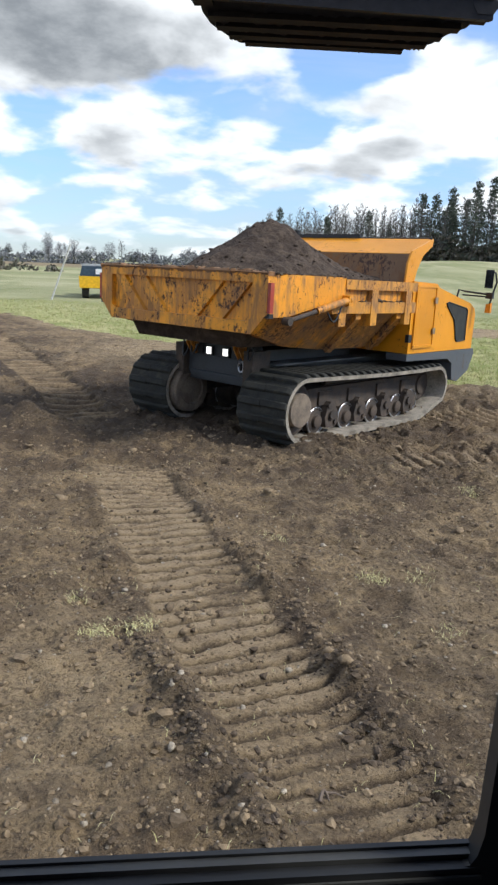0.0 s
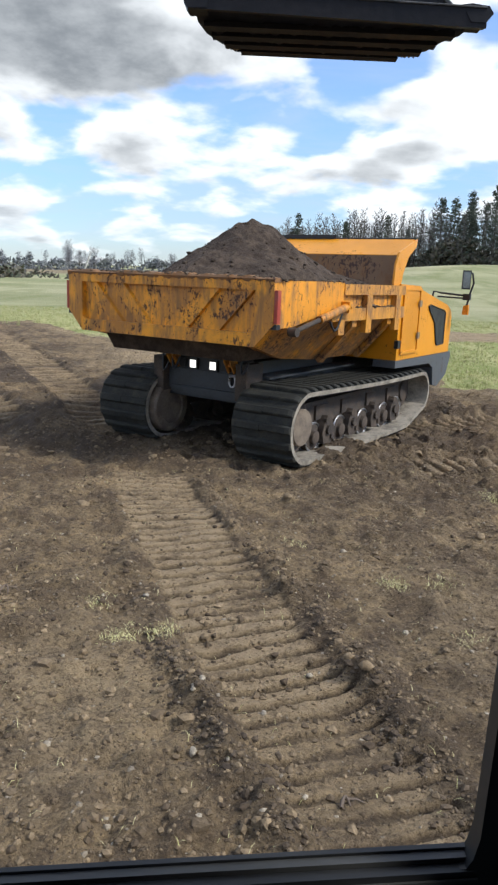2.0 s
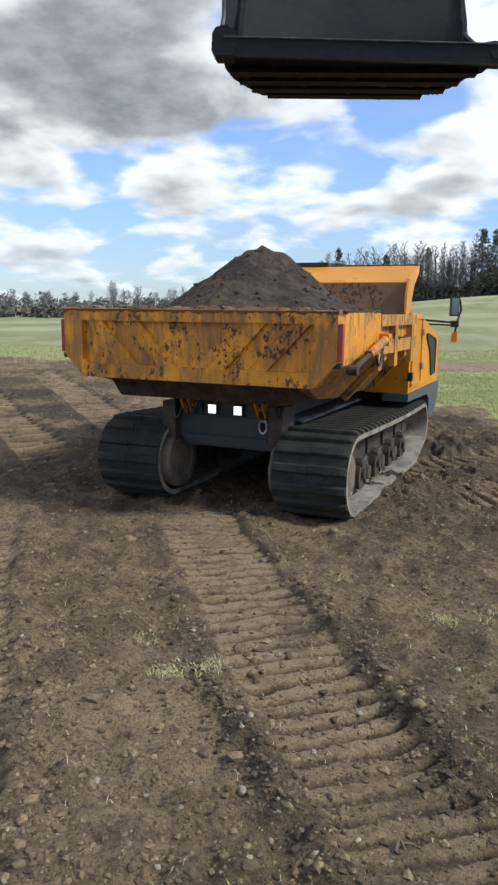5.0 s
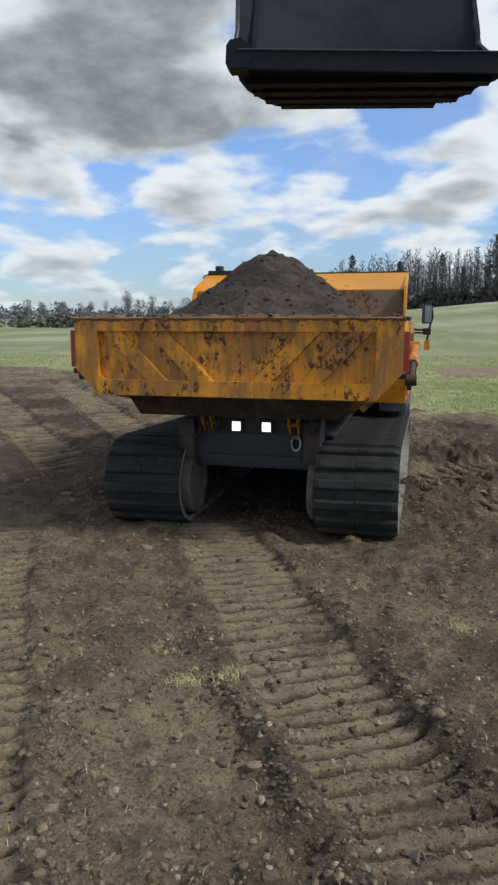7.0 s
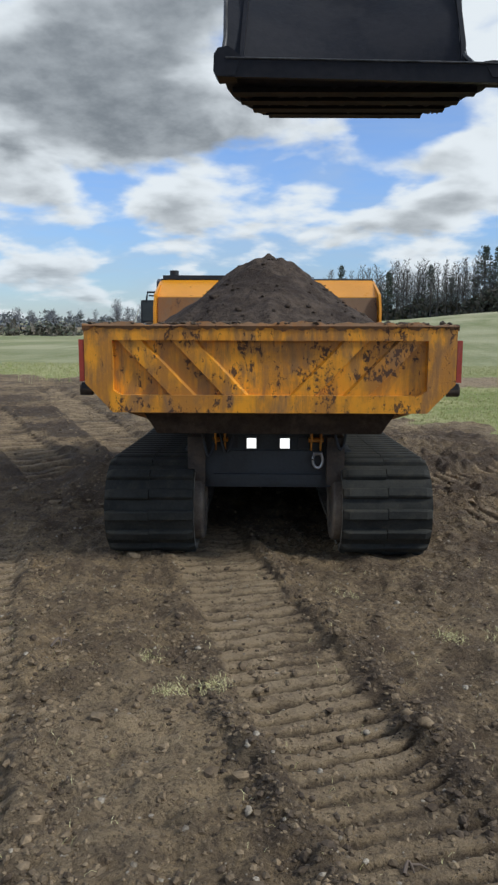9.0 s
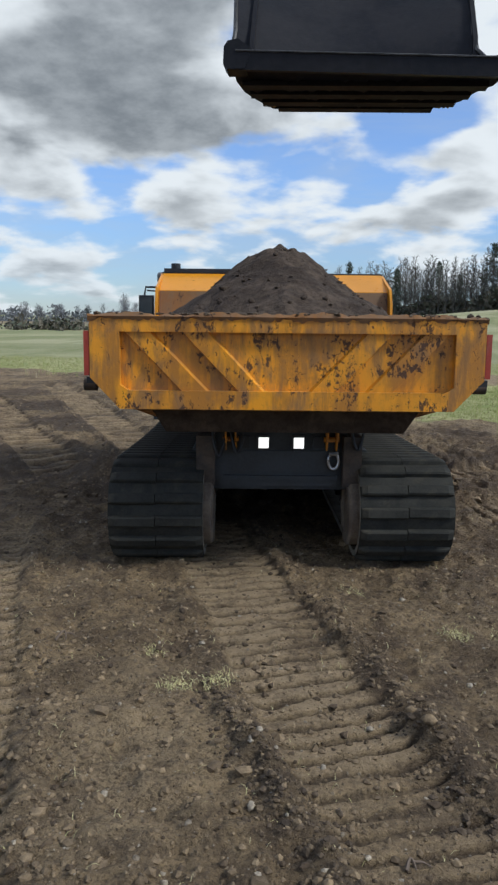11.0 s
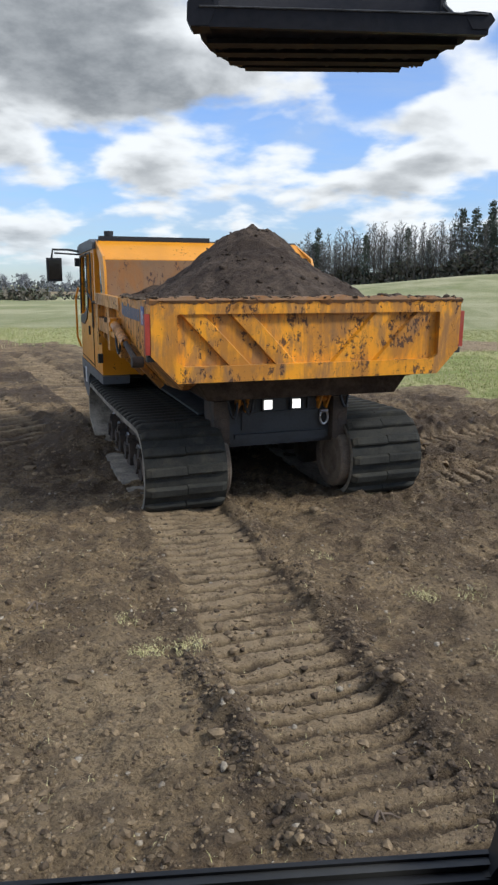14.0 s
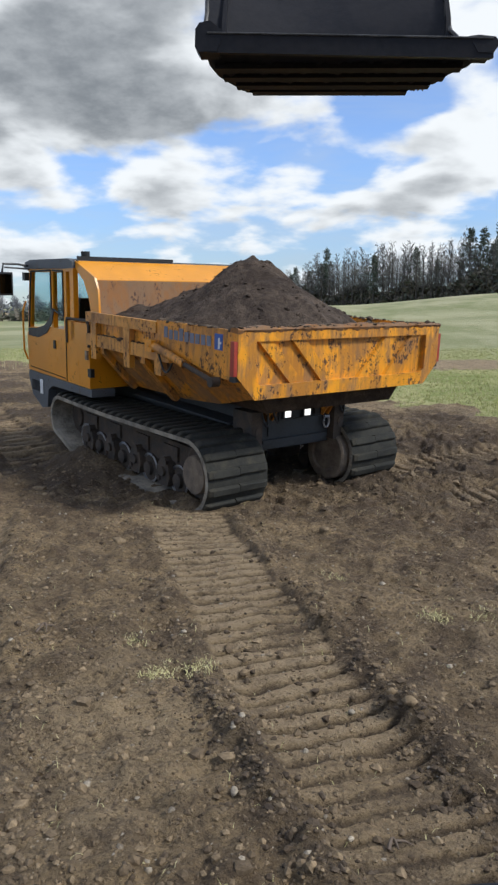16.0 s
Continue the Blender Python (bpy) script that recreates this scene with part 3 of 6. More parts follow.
def make_ground():
    half = list(np.arange(0.0, 2.4, 0.022)) + graded(2.4, 9.5, 0.046, 4000, 1.11)
    xs = np.array([-v for v in half[:0:-1]] + half)
    ys = np.array([-v for v in graded(0.3, 1.0, 0.35, 3000, 1.5)[::-1]] + list(np.arange(-0.2, 2.0, 0.15)) + list(np.arange(2.0, 6.6, 0.012)) + list(np.arange(6.6, 7.2, 0.024)) + list(np.arange(7.2, 12.5, 0.045)) + graded(12.5, 18.5, 0.045, 4500, 1.065))
    X, Y = np.meshgrid(xs, ys)
    Z, fresh_and_shade, grass, sand, packed = relief(X.ravel(), Y.ravel())
    n, m = len(xs), len(ys)
    idx = np.arange(n * m).reshape(m, n)
    quads = np.stack([idx[:-1, :-1], idx[:-1, 1:], idx[1:, 1:], idx[1:, :-1]], -1).reshape(-1, 4)
    me = bpy.data.meshes.new("ground")
    me.from_pydata(np.stack([X.ravel(), Y.ravel(), Z], 1).tolist(), [], quads.tolist())
    stubble = smooth(Y.ravel(), 150, 175) * (1 - smooth(Y.ravel(), 330, 420)) * smooth(-X.ravel() / np.maximum(Y.ravel(), 1), -0.05, 0.05)
    for key, val in (("fresh_soil", fresh_and_shade), ("grass_cover", grass), ("dry_sand", sand), ("packed_soil", packed), ("far_stubble", stubble)):
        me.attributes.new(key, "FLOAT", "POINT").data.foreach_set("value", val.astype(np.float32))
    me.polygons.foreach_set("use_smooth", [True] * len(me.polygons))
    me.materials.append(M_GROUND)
    return tagged(new("ground", me), "churned brown soil with track prints, running into green grass fields", "ground", kind="structure")


make_ground()


# ---- the crawler dumper ----
# its own space: x to its right, y to its front, z up from the ground under its middle
TRACK_IN, TRACK_OUT = 0.67, 1.475
dumper = holder("crawler_dumper", "orange tracked dumper with rusty tipping body, loaded with soil, on mud", "dumper")


def ring_profile():
    """The belt's run, seen from the machine's right: front wheel, top, rear wheel, bottom."""
    rear, rr, front, fr = (-1.755, 0.385), 0.415, (1.705, 0.425), 0.315
    pts = []
    for a in np.linspace(90, 270, 19):
        pts.append((rear[0] + rr * math.cos(radians(a)), rear[1] + rr * math.sin(radians(a))))
    pts += [(-0.9, -0.035), (0.0, -0.04), (0.9, -0.04), (1.22, -0.03), (1.34, 0.0)]
    for a in np.linspace(-48, 90, 15):
        pts.append((front[0] + fr * math.cos(radians(a)), front[1] + fr * math.sin(radians(a))))
    pts += [(1.0, 0.735), (0.2, 0.74), (-0.7, 0.765)]
    return pts


RUN = ring_profile()
seg = [math.hypot(b[0] - a[0], b[1] - a[1]) for a, b in zip(RUN, RUN[1:] + RUN[:1])]
RUN_LENGTH = sum(seg)


def on_run(s):
    """Place and outward angle on the belt at the distance s from its start."""
    s %= RUN_LENGTH
    for i, L in enumerate(seg):
        if s <= L:
            a, b = RUN[i], RUN[(i + 1) % len(RUN)]
            prev, nxt = RUN[i - 1], RUN[(i + 2) % len(RUN)]
            t = s / L
            d0 = Vector((b[0] - prev[0], b[1] - prev[1])).normalized()
            d1 = Vector((nxt[0] - a[0], nxt[1] - a[1])).normalized()
            d = (d0 * (1 - t) + d1 * t).normalized()
            return a[0] + (b[0] - a[0]) * t, a[1] + (b[1] - a[1]) * t, d
        s -= L
    return RUN[0][0], RUN[0][1], Vector((-1, 0))


def belt(x0, x1):
    bm = bmesh.new()
    n = len(RUN)
    rings = []
    for i in range(n):
        a, b = Vector(RUN[i - 1]), Vector(RUN[(i + 1) % n])
        d = (b - a).normalized()
        nrm = Vector((d.y, -d.x))
        if nrm.dot(Vector(RUN[i]) - Vector((0, 0.37))) < 0:
            nrm = -nrm
        o, q = Vector(RUN[i]) + nrm * 0.012, Vector(RUN[i]) - nrm * 0.040
        rings.append([bm.verts.new((x, p.x, p.y)) for x, p in ((x0, o), (x1, o), (x1, q), (x0, q))])
    for i in range(n):
        A, B = rings[i], rings[(i + 1) % n]
        for k in range(4):
            f = bm.faces.new((A[k], A[(k + 1) % 4], B[(k + 1) % 4], B[k]))
            f.material_index = 1 if k in (1, 2, 3) else 0
            f.smooth = True
    return bm


LUG_COUNT = round(RUN_LENGTH / 0.185)
lugs, rolling = [], []


def lug_mesh():
    """A rubber bar across the belt in two halves, set a little askew, with its dusty ends."""
    bm = bmesh.new()
    w = (TRACK_OUT - TRACK_IN) / 2
    for s_, off in ((-1, -0.004), (1, 0.004)):
        # each half tapers towards its outer end
        rings = []
        for x, tall, k in ((s_ * 0.003, 0.046, 0.88), (s_ * (w - 0.06), 0.046, 0.88), (s_ * (w - 0.012), 0.026, 0.80), (s_ * (w - 0.004), 0.004, 0.80)):
            rings.append([bm.verts.new((x, u * k + off, v)) for u, v in ((-0.056, -0.004), (0.056, -0.004), (0.050, tall * 0.75), (0.036, tall), (-0.038, tall), (-0.052, tall * 0.75))])
        for A, B in zip(rings, rings[1:]):
            for i in range(6):
                bm.faces.new((A[i], A[(i + 1) % 6], B[(i + 1) % 6], B[i]))
        bm.faces.new(rings[0])
        bm.faces.new(rings[-1])
    me = finish_mesh(bm, "lug", 0)
    me.materials.append(M_RUBBER)
    return me


LUG = lug_mesh()


def make_track(side):
    x0, x1 = (TRACK_IN, TRACK_OUT) if side > 0 else (-TRACK_OUT, -TRACK_IN)
    track = part("track_belt", belt(x0, x1), [M_RUBBER, M_EDGE], dumper, "black rubber belt with dust-grey edge")
    for i in range(LUG_COUNT):
        ob = new("lug", LUG)
        ob.parent = track
        lugs.append((ob, side, i * RUN_LENGTH / LUG_COUNT, (x0 + x1) / 2))
    # drive drum at the rear, with a dusty end cover on both faces
    xm, half = (x0 + x1) / 2, 0.30

    def wheel(name, y, z, prof, mats, label="", sides=28):
        bm = bmesh.new()
        for k, (pr, mi) in enumerate(prof):
            lathe_x(bm, [(side * x, r) for x, r in pr], sides, mi)
        ob = part(name, bm, mats, dumper, label)
        ob.location = (xm, y, z)
        rolling.append((ob, side, (xm, y, z), max(r for pr, _ in prof for _, r in pr)))
        return ob

    wheel("drive_wheel", -1.755, 0.385, (
        (((-half, 0.31), (-half + 0.05, 0.355), (half - 0.13, 0.355), (half - 0.11, 0.31)), 0),
        (((half - 0.13, 0.31), (half - 0.10, 0.30), (half - 0.10, 0.21)), 0),
        (((half - 0.10, 0.215), (half - 0.005, 0.222), (half + 0.012, 0.212), (half + 0.018, 0.17), (half + 0.018, 0.0)), 1),
        (((-half, 0.335), (-half - 0.16, 0.33), (-half - 0.18, 0.31), (-half - 0.185, 0.22), (-half - 0.165, 0.20), (-half - 0.165, 0.0)), 1)), [M_FRAME, M_DISC], "dust-covered drive drum")
    wheel("idler_wheel", 1.705, 0.425, (
        (((-half, 0.24), (-half + 0.03, 0.275), (half - 0.24, 0.275), (half - 0.21, 0.24)), 0),
        (((half - 0.21, 0.16), (half - 0.18, 0.15), (half - 0.18, 0.0)), 0),
        (((-half, 0.16), (-half - 0.03, 0.15), (-half - 0.03, 0.0)), 0)), [M_FRAME])
    for y, z in ((-1.22, 0.165), (-0.52, 0.16), (0.17, 0.16), (0.86, 0.16), (1.30, 0.20)):
        wheel("road_wheel", y, z, (
            (((-0.28, 0.15), (-0.27, 0.185), (0.145, 0.185), (0.155, 0.15)), 0),
            (((0.146, 0.188), (0.152, 0.193), (0.160, 0.193), (0.164, 0.188), (0.162, 0.172), (0.152, 0.170)), 1),
            (((0.05, 0.188), (0.056, 0.192), (0.066, 0.192), (0.07, 0.188), (0.05, 0.17)), 1),
            (((0.15, 0.09), (0.20, 0.085), (0.21, 0.05), (0.21, 0.0)), 0),
            (((-0.28, 0.09), (-0.33, 0.085), (-0.33, 0.0)), 0)), [M_FRAME, M_BRIGHT], "muddy road wheel with a bright worn rim", 24)
    # side frame of the undercarriage and the rocker arms that carry the wheels
    bm = bmesh.new()
    prism(bm, ((-1.45, 0.36), (-1.40, 0.60), (1.45, 0.60), (1.50, 0.36), (1.2, 0.31), (-1.2, 0.31)), "x", xm - side * 0.22, xm + side * 0.12, 0.02)
    for y in (-1.0, -0.3, 0.45, 1.15):
        box(bm, xm + side * 0.12, xm + side * 0.15, y - 0.16, y + 0.16, 0.37, 0.55, 0.008)
    tube(bm, ((xm, 0.9, 0.64), (xm, -0.9, 0.64)), 0.05, 10)
    part("track_frame", bm, M_FRAME, dumper, "mud-caked track frame")
    for y in (-0.98, -0.28, 0.42, 1.08):
        bm = bmesh.new()
        prism(bm, ((y - 0.14, 0.20), (y - 0.10, 0.33), (y - 0.02, 0.42), (y + 0.07, 0.40), (y + 0.16, 0.26), (y + 0.17, 0.12), (y + 0.08, 0.06), (y - 0.10, 0.07)), "x", xm + side * 0.10, xm + side * 0.235, 0.03)
        tube(bm, ((xm + side * 0.20, y, 0.24), (xm + side * 0.27, y, 0.24)), 0.06, 10)
        tube(bm, ((xm + side * 0.20, y - 0.05, 0.36), (xm + side * 0.25, y - 0.05, 0.36)), 0.035, 8)
        tube(bm, ((xm + side * 0.20, y + 0.09, 0.14), (xm + side * 0.26, y + 0.09, 0.14)), 0.035, 8)
        part("rocker_arm", bm, M_FRAME, dumper)
    # mudguard shelf between track and body
    bm = bmesh.new()
    s = 1 if side > 0 else -1
    prism(bm, ((s * 0.62, 0.88), (s * 0.80, 0.87), (s * 0.80, 0.89), (s * 0.62, 0.91)), "y", -1.6, 0.7)
    part("track_shelf", bm, M_CHASSIS, dumper)


make_track(1)
make_track(-1)


def make_chassis():
    bm = bmesh.new()
    box(bm, -0.62, 0.62, -1.78, 2.3, 0.56, 0.90, 0.02)
    part("chassis", bm, M_CHASSIS, dumper, "dark steel chassis")
    bm = bmesh.new()
    prism(bm, ((-0.60, 0.70), (-0.52, 0.60), (0.52, 0.60), (0.60, 0.70), (0.60, 1.04), (0.55, 1.13), (-0.55, 1.13), (-0.60, 1.04)), "y", -1.84, -1.62, 0.012)
    box(bm, -0.42, 0.42, -1.862, -1.842, 0.74, 0.92, 0.006)
    box(bm, -0.50, 0.50, -1.875, -1.842, 0.66, 0.70, 0.006)
    part("rear_crossmember", bm, M_CHASSIS, dumper, "blue-grey painted rear crossmember")
    for s in (-1, 1):
        bm = bmesh.new()
        prism(bm, ((-2.02, 1.36), (-1.72, 1.36), (-1.66, 0.98), (-1.90, 0.93), (-2.0, 1.08)), "x", s * 0.44 - 0.050, s * 0.44 - 0.036, 0.004)
        prism(bm, ((-2.02, 1.36), (-1.72, 1.36), (-1.66, 0.98), (-1.90, 0.93), (-2.0, 1.08)), "x", s * 0.44 + 0.036, s * 0.44 + 0.050, 0.004)
        tube(bm, ((s * 0.44 - 0.07, -1.90, 1.03), (s * 0.44 + 0.07, -1.90, 1.03)), 0.022, 10)
        part("body_hinge", bm, M_HULL, dumper, "rust-stained orange hinge bracket")
        bm = bmesh.new()
        box(bm, s * 0.64 - 0.10, s * 0.64 + 0.06, -1.95, -1.60, 0.62, 1.06, 0.02)
        tube(bm, ((s * 0.64, -1.96, 0.84), (s * 0.64, -1.86, 0.84)), 0.05, 10)
        part("drive_housing", bm, M_FRAME, dumper)
        # work lamps in the crossmember, with their shallow housings
        bm = bmesh.new()
        box(bm, s * 0.154 - 0.062, s * 0.154 + 0.062, -1.885, -1.843, 0.93, 1.06, 0.008)
        lamp = part("work_lamp", bm, M_BLACK, dumper)
        bm = bmesh.new()
        box(bm, s * 0.154 - 0.044, s * 0.154 + 0.044, -1.893, -1.886, 0.948, 1.042, 0.003)
        part("lens", bm, M_LAMP, lamp, "lit white lamp lens")
        bm = bmesh.new()
        box(bm, s * 0.33 - 0.05, s * 0.33 + 0.05, -1.878, -1.863, 0.95, 1.05, 0.006)
        part("tail_light", bm, M_BLACK, dumper)
    bm = bmesh.new()
    pts = [(0.46 + 0.045 * math.sin(a), -1.90, 0.84 + 0.07 * math.cos(a)) for a in np.linspace(0.5, 2 * math.pi - 0.5, 16)]
    tube(bm, pts, 0.013, 8)
    tube(bm, ((0.42, -1.90, 0.905), (0.50, -1.90, 0.905)), 0.018, 8)
    part("shackle", bm, M_BRIGHT, dumper, "steel towing shackle")
    for x, dz in ((-0.44, 0.0), (0.60, 0.03), (-0.60, -0.03)):
        bm = bmesh.new()
        tube(bm, [(x + 0.11 * t, -1.93 - 0.05 * math.sin(math.pi * t), 1.12 + dz - 0.34 * t * (1 - t) * 2 - 0.05 * t) for t in np.linspace(0, 1, 12)], 0.014, 7)
        part("hose", bm, M_BLACK, dumper)
    bm = bmesh.new()
    box(bm, -0.55, 0.55, -1.5, 0.5, 0.90, 1.05, 0.02)
    tube(bm, ((0.0, -1.2, 1.0), (0.0, 0.4, 1.02)), 0.11, 14)
    part("subframe", bm, M_CHASSIS, dumper)


def crumbs(g, places, parent):
    """Lumps of stuck soil along an edge."""
    bm = bmesh.new()
    for x, y, z in places:
        v, f = lump(g, 0.008 + g.exponential(0.010), 0.6)
        pv = [bm.verts.new((float(a[0] + x), float(a[1] + y), float(a[2] + z))) for a in v]
        for q in f:
            bm.faces.new([pv[i] for i in q])
    tagged(part("dried_mud", bm, M_DARKCLOD, parent, smooth=0), kind="stuff")


def make_body():
    """The tipping body: hull, sides with rails, tailgate, headboard."""
    th = 0.05
    bm = bmesh.new()
    # hull: floor and sloping flanks, rising to the rear, as a thick bent sheet
    loops = []
    for y, zb, xb in ((-2.56, 1.36, 1.20), (-2.30, 1.29, 1.12), (-1.70, 1.15, 1.0), (-0.9, 1.08, 0.96), (0.62, 1.06, 0.96)):
        ring = [(-1.45, 1.62), (-xb, zb), (xb, zb), (1.45, 1.62), (1.40, 1.64), (xb - 0.03, zb + 0.06), (-xb + 0.03, zb + 0.06), (-1.40, 1.64)]
        loops.append([bm.verts.new((x, y, z)) for x, z in ring])
    for A, B in zip(loops, loops[1:]):
        for k in range(8):
            bm.faces.new((A[k], A[(k + 1) % 8], B[(k + 1) % 8], B[k]))
    bm.faces.new(loops[0])
    bm.faces.new(loops[-1])
    part("hull", bm, M_HULL, dumper, "mud-stained orange hull with sloping flanks")
    for s in (-1, 1):
        bm = bmesh.new()
        box(bm, s * 1.39, s * 1.44, -2.50, 0.66, 1.60, 2.02, 0.004)
        part("side_wall", bm, M_PAINT_SIDE, dumper, "orange side wall streaked with mud")
        # smooth rear cheek plate, standing proud
        bm = bmesh.new()
        prism(bm, ((-2.60, 1.56), (-2.60, 2.05), (-1.14, 2.05), (-1.14, 1.80), (-1.30, 1.76), (-2.28, 1.57)), "x", s * 1.442, s * 1.492, 0.006)
        cheek = part("cheek_plate", bm, M_PAINT_SIDE, dumper, "scuffed orange cheek plate")
        g = np.random.default_rng(27 + s)
        crumbs(g, [(s * (1.46 + 0.02 * g.normal()), g.uniform(-2.55, -1.15), 2.055) for _ in range(70)], cheek)
        bm = bmesh.new()
        box(bm, s * 1.442, s * 1.505, -1.14, 0.68, 1.905, 2.03, 0.008)
        part("top_rail", bm, M_RAIL, dumper, "mud-dusted orange rail")
        bm = bmesh.new()
        box(bm, s * 1.442, s * 1.505, -1.42, 0.68, 1.60, 1.75, 0.008)
        rail = part("lower_rail", bm, M_RAIL, dumper, "mud-dusted orange rail")
        crumbs(g, [(s * (1.47 + 0.015 * g.normal()), g.uniform(-1.1, 0.6), 1.752) for _ in range(60)], rail)
        for y in (-1.20, -0.46, 0.44):
            bm = bmesh.new()
            box(bm, s * 1.4425, s * 1.515, y - 0.075, y + 0.075, 1.44, 1.904 if y > -1 else 1.62, 0.006)
            part("stake", bm, M_RAIL, dumper)
        for y in (-0.75, 0.30):
            bm = bmesh.new()
            a, b = (s * 0.97, 1.075), (s * 1.46, 1.62)
            prism(bm, (a, b, (b[0], b[1] - 0.10), (a[0] + s * 0.05, a[1] - 0.04)), "y", y - 0.06, y + 0.06, 0.005)
            part("rib", bm, M_HULL, dumper)
        # tailgate ram with eyes and hose
        bm = bmesh.new()
        tube(bm, ((s * 1.555, -1.18, 1.765), (s * 1.555, -1.82, 1.635)), 0.047, 14)
        tube(bm, ((s * 1.555, -1.16, 1.77), (s * 1.555, -1.12, 1.778)), 0.055, 12)
        ram = part("tailgate_ram", bm, M_HULL, dumper, "dented mud-caked hydraulic ram")
        bm = bmesh.new()
        tube(bm, ((s * 1.555, -1.82, 1.635), (s * 1.555, -2.34, 1.53)), 0.027, 10)
        tube(bm, ((s * 1.50, -2.36, 1.525), (s * 1.60, -2.36, 1.525)), 0.05, 12)
        part("ram_rod", bm, M_FRAME, ram)
        bm = bmesh.new()
        box(bm, s * 1.493, s * 1.60, -1.20, -1.05, 1.70, 1.83, 0.01)
        part("ram_bracket", bm, M_PAINT_SIDE, ram)
        bm = bmesh.new()
        tube(bm, [(s * 1.57, -1.30 - 0.30 * t, 1.72 - 0.16 * math.sin(math.pi * t) - 0.10 * t) for t in np.linspace(0, 1, 12)], 0.012, 7)
        part("hose", bm, M_BLACK, ram)
        bm = bmesh.new()
        box(bm, s * 1.442, s * 1.50, 0.57, 0.66, 1.17, 1.28, 0.012)
        part("side_lamp", bm, M_BLACK, dumper)
    # tailgate: plate, raised border with cut lower corners, slanting ribs
    zt, zb = 2.065, 1.365
    outline = [(-1.49, zt), (-1.49, 1.60), (-1.27, zb), (1.27, zb), (1.49, 1.60), (1.49, zt)]
    bm = bmesh.new()
    prism(bm, outline, "y", -2.612, -2.565, 0.004)
    tailgate = part("tailgate", bm, M_PAINT, dumper, "rust-streaked orange tailgate with slanting ribs")
    bm = bmesh.new()
    rec = [(-1.265, 1.945), (-1.265, 1.545), (-1.20, 1.505), (1.20, 1.505), (1.265, 1.545), (1.265, 1.945)]
    loops = []
    for y, ps in ((-2.612, outline), (-2.672, outline), (-2.672, rec), (-2.612, rec)):
        loops.append([bm.verts.new((x, y, z)) for x, z in ps])
    for A, B in zip(loops, loops[1:]):
        for k in range(6):
            bm.faces.new((A[k], A[(k + 1) % 6], B[(k + 1) % 6], B[k]))
    part("border", bm, M_PAINT, tailgate)
    bm = bmesh.new()
    n, rings = 150, []
    for i in range(n + 1):
        x = -1.50 + 3.0 * i / n
        u, v, q = (noise.noise((x * f, 3.1, 0.7)) for f in (3.0, 9.0, 21.0))
        top = zt + 0.016 + 0.016 * u + 0.016 * v + 0.014 * q
        low = zt - 0.018 - 0.020 * v - 0.040 * abs(q)
        rings.append([bm.verts.new(c) for c in ((x, -2.676, low), (x, -2.690 - 0.006 * q, zt - 0.005), (x, -2.672, top), (x, -2.56, top + 0.004 * v), (x, -2.548, zt - 0.03))])
    for A, B in zip(rings, rings[1:]):
        for k in range(5):
            bm.faces.new((A[k], A[(k + 1) % 5], B[(k + 1) % 5], B[k]))
    bm.faces.new(rings[0])
    bm.faces.new(rings[-1])
    part("rim_cap", bm, paint_material("mud_crusted_rim", (0.26, 0.125, 0.045), 1.0, 1.5, 0.92), tailgate, "mud-crusted top rim")
    g = np.random.default_rng(17)
    crumbs(g, [(g.uniform(-1.47, 1.47), -2.62 + 0.035 * g.normal(), zt + 0.016) for _ in range(150)], tailgate)
    for xa, xb in ((0.80, 0.38), (1.235, 0.81)):
        for s in (-1, 1):
            bm = bmesh.new()
            dx = -0.215
            q = [(s * xa, 1.945), (s * xb, 1.505), (s * (xb + dx), 1.505), (s * (xa + dx), 1.945)]
            lo = [bm.verts.new((x, -2.612, z)) for x, z in q]
            hi = [bm.verts.new((x + (-s * 0.01 if i in (0, 1) else s * 0.02), -2.650, z)) for i, (x, z) in enumerate(q)]
            bm.faces.new(hi)
            for i in range(4):
                bm.faces.new((lo[i], lo[(i + 1) % 4], hi[(i + 1) % 4], hi[i]))
            part("tailgate_rib", bm, M_PAINT, tailgate)
    for s in (-1, 1):
        bm = bmesh.new()
        box(bm, s * 1.494, s * 1.535, -2.668, -2.605, 1.615, 1.95, 0.004)
        part("red_marker", bm, M_RED, tailgate, "faded red marker on the tailgate end")
        bm = bmesh.new()
        box(bm, s * 1.44, s * 1.52, -2.655, -2.58, 1.555, 1.605, 0.006)
        part("rubber_stop", bm, M_BLACK, tailgate)
    # headboard: upright plate, forward-leaning lip, side returns
    bm = bmesh.new()
    prism(bm, ((0.62, 1.60), (0.66, 2.02), (0.74, 2.40), (1.16, 2.60), (1.21, 2.665), (1.185, 2.68), (1.11, 2.635), (0.70, 2.44), (0.61, 2.03), (0.57, 1.60)), "x", -1.37, 1.37, 0.004)
    hb = part("headboard", bm, M_PAINT_CLEAN, dumper, "bright orange headboard with a forward-leaning lip")
    bm = bmesh.new()
    tube(bm, ((-1.38, 1.195, 2.672), (1.38, 1.195, 2.672)), 0.022, 8)
    part("edge_bar", bm, M_BLACK, hb)
    for s in (-1, 1):
        bm = bmesh.new()
        prism(bm, ((0.50, 2.02), (0.52, 2.30), (0.62, 2.47), (1.0, 2.60), (1.22, 2.675), (1.20, 2.57), (0.95, 2.42), (0.80, 2.20), (0.74, 2.02)), "x", s * 1.371, s * 1.40, 0.004)
        part("headboard_return", bm, M_PAINT_CLEAN, hb)
    bm = bmesh.new()
    prism(bm, ((0.565, 1.98), (0.602, 2.03), (0.690, 2.425), (0.680, 2.43), (0.592, 2.04), (0.555, 1.98)), "x", -1.36, 1.36)
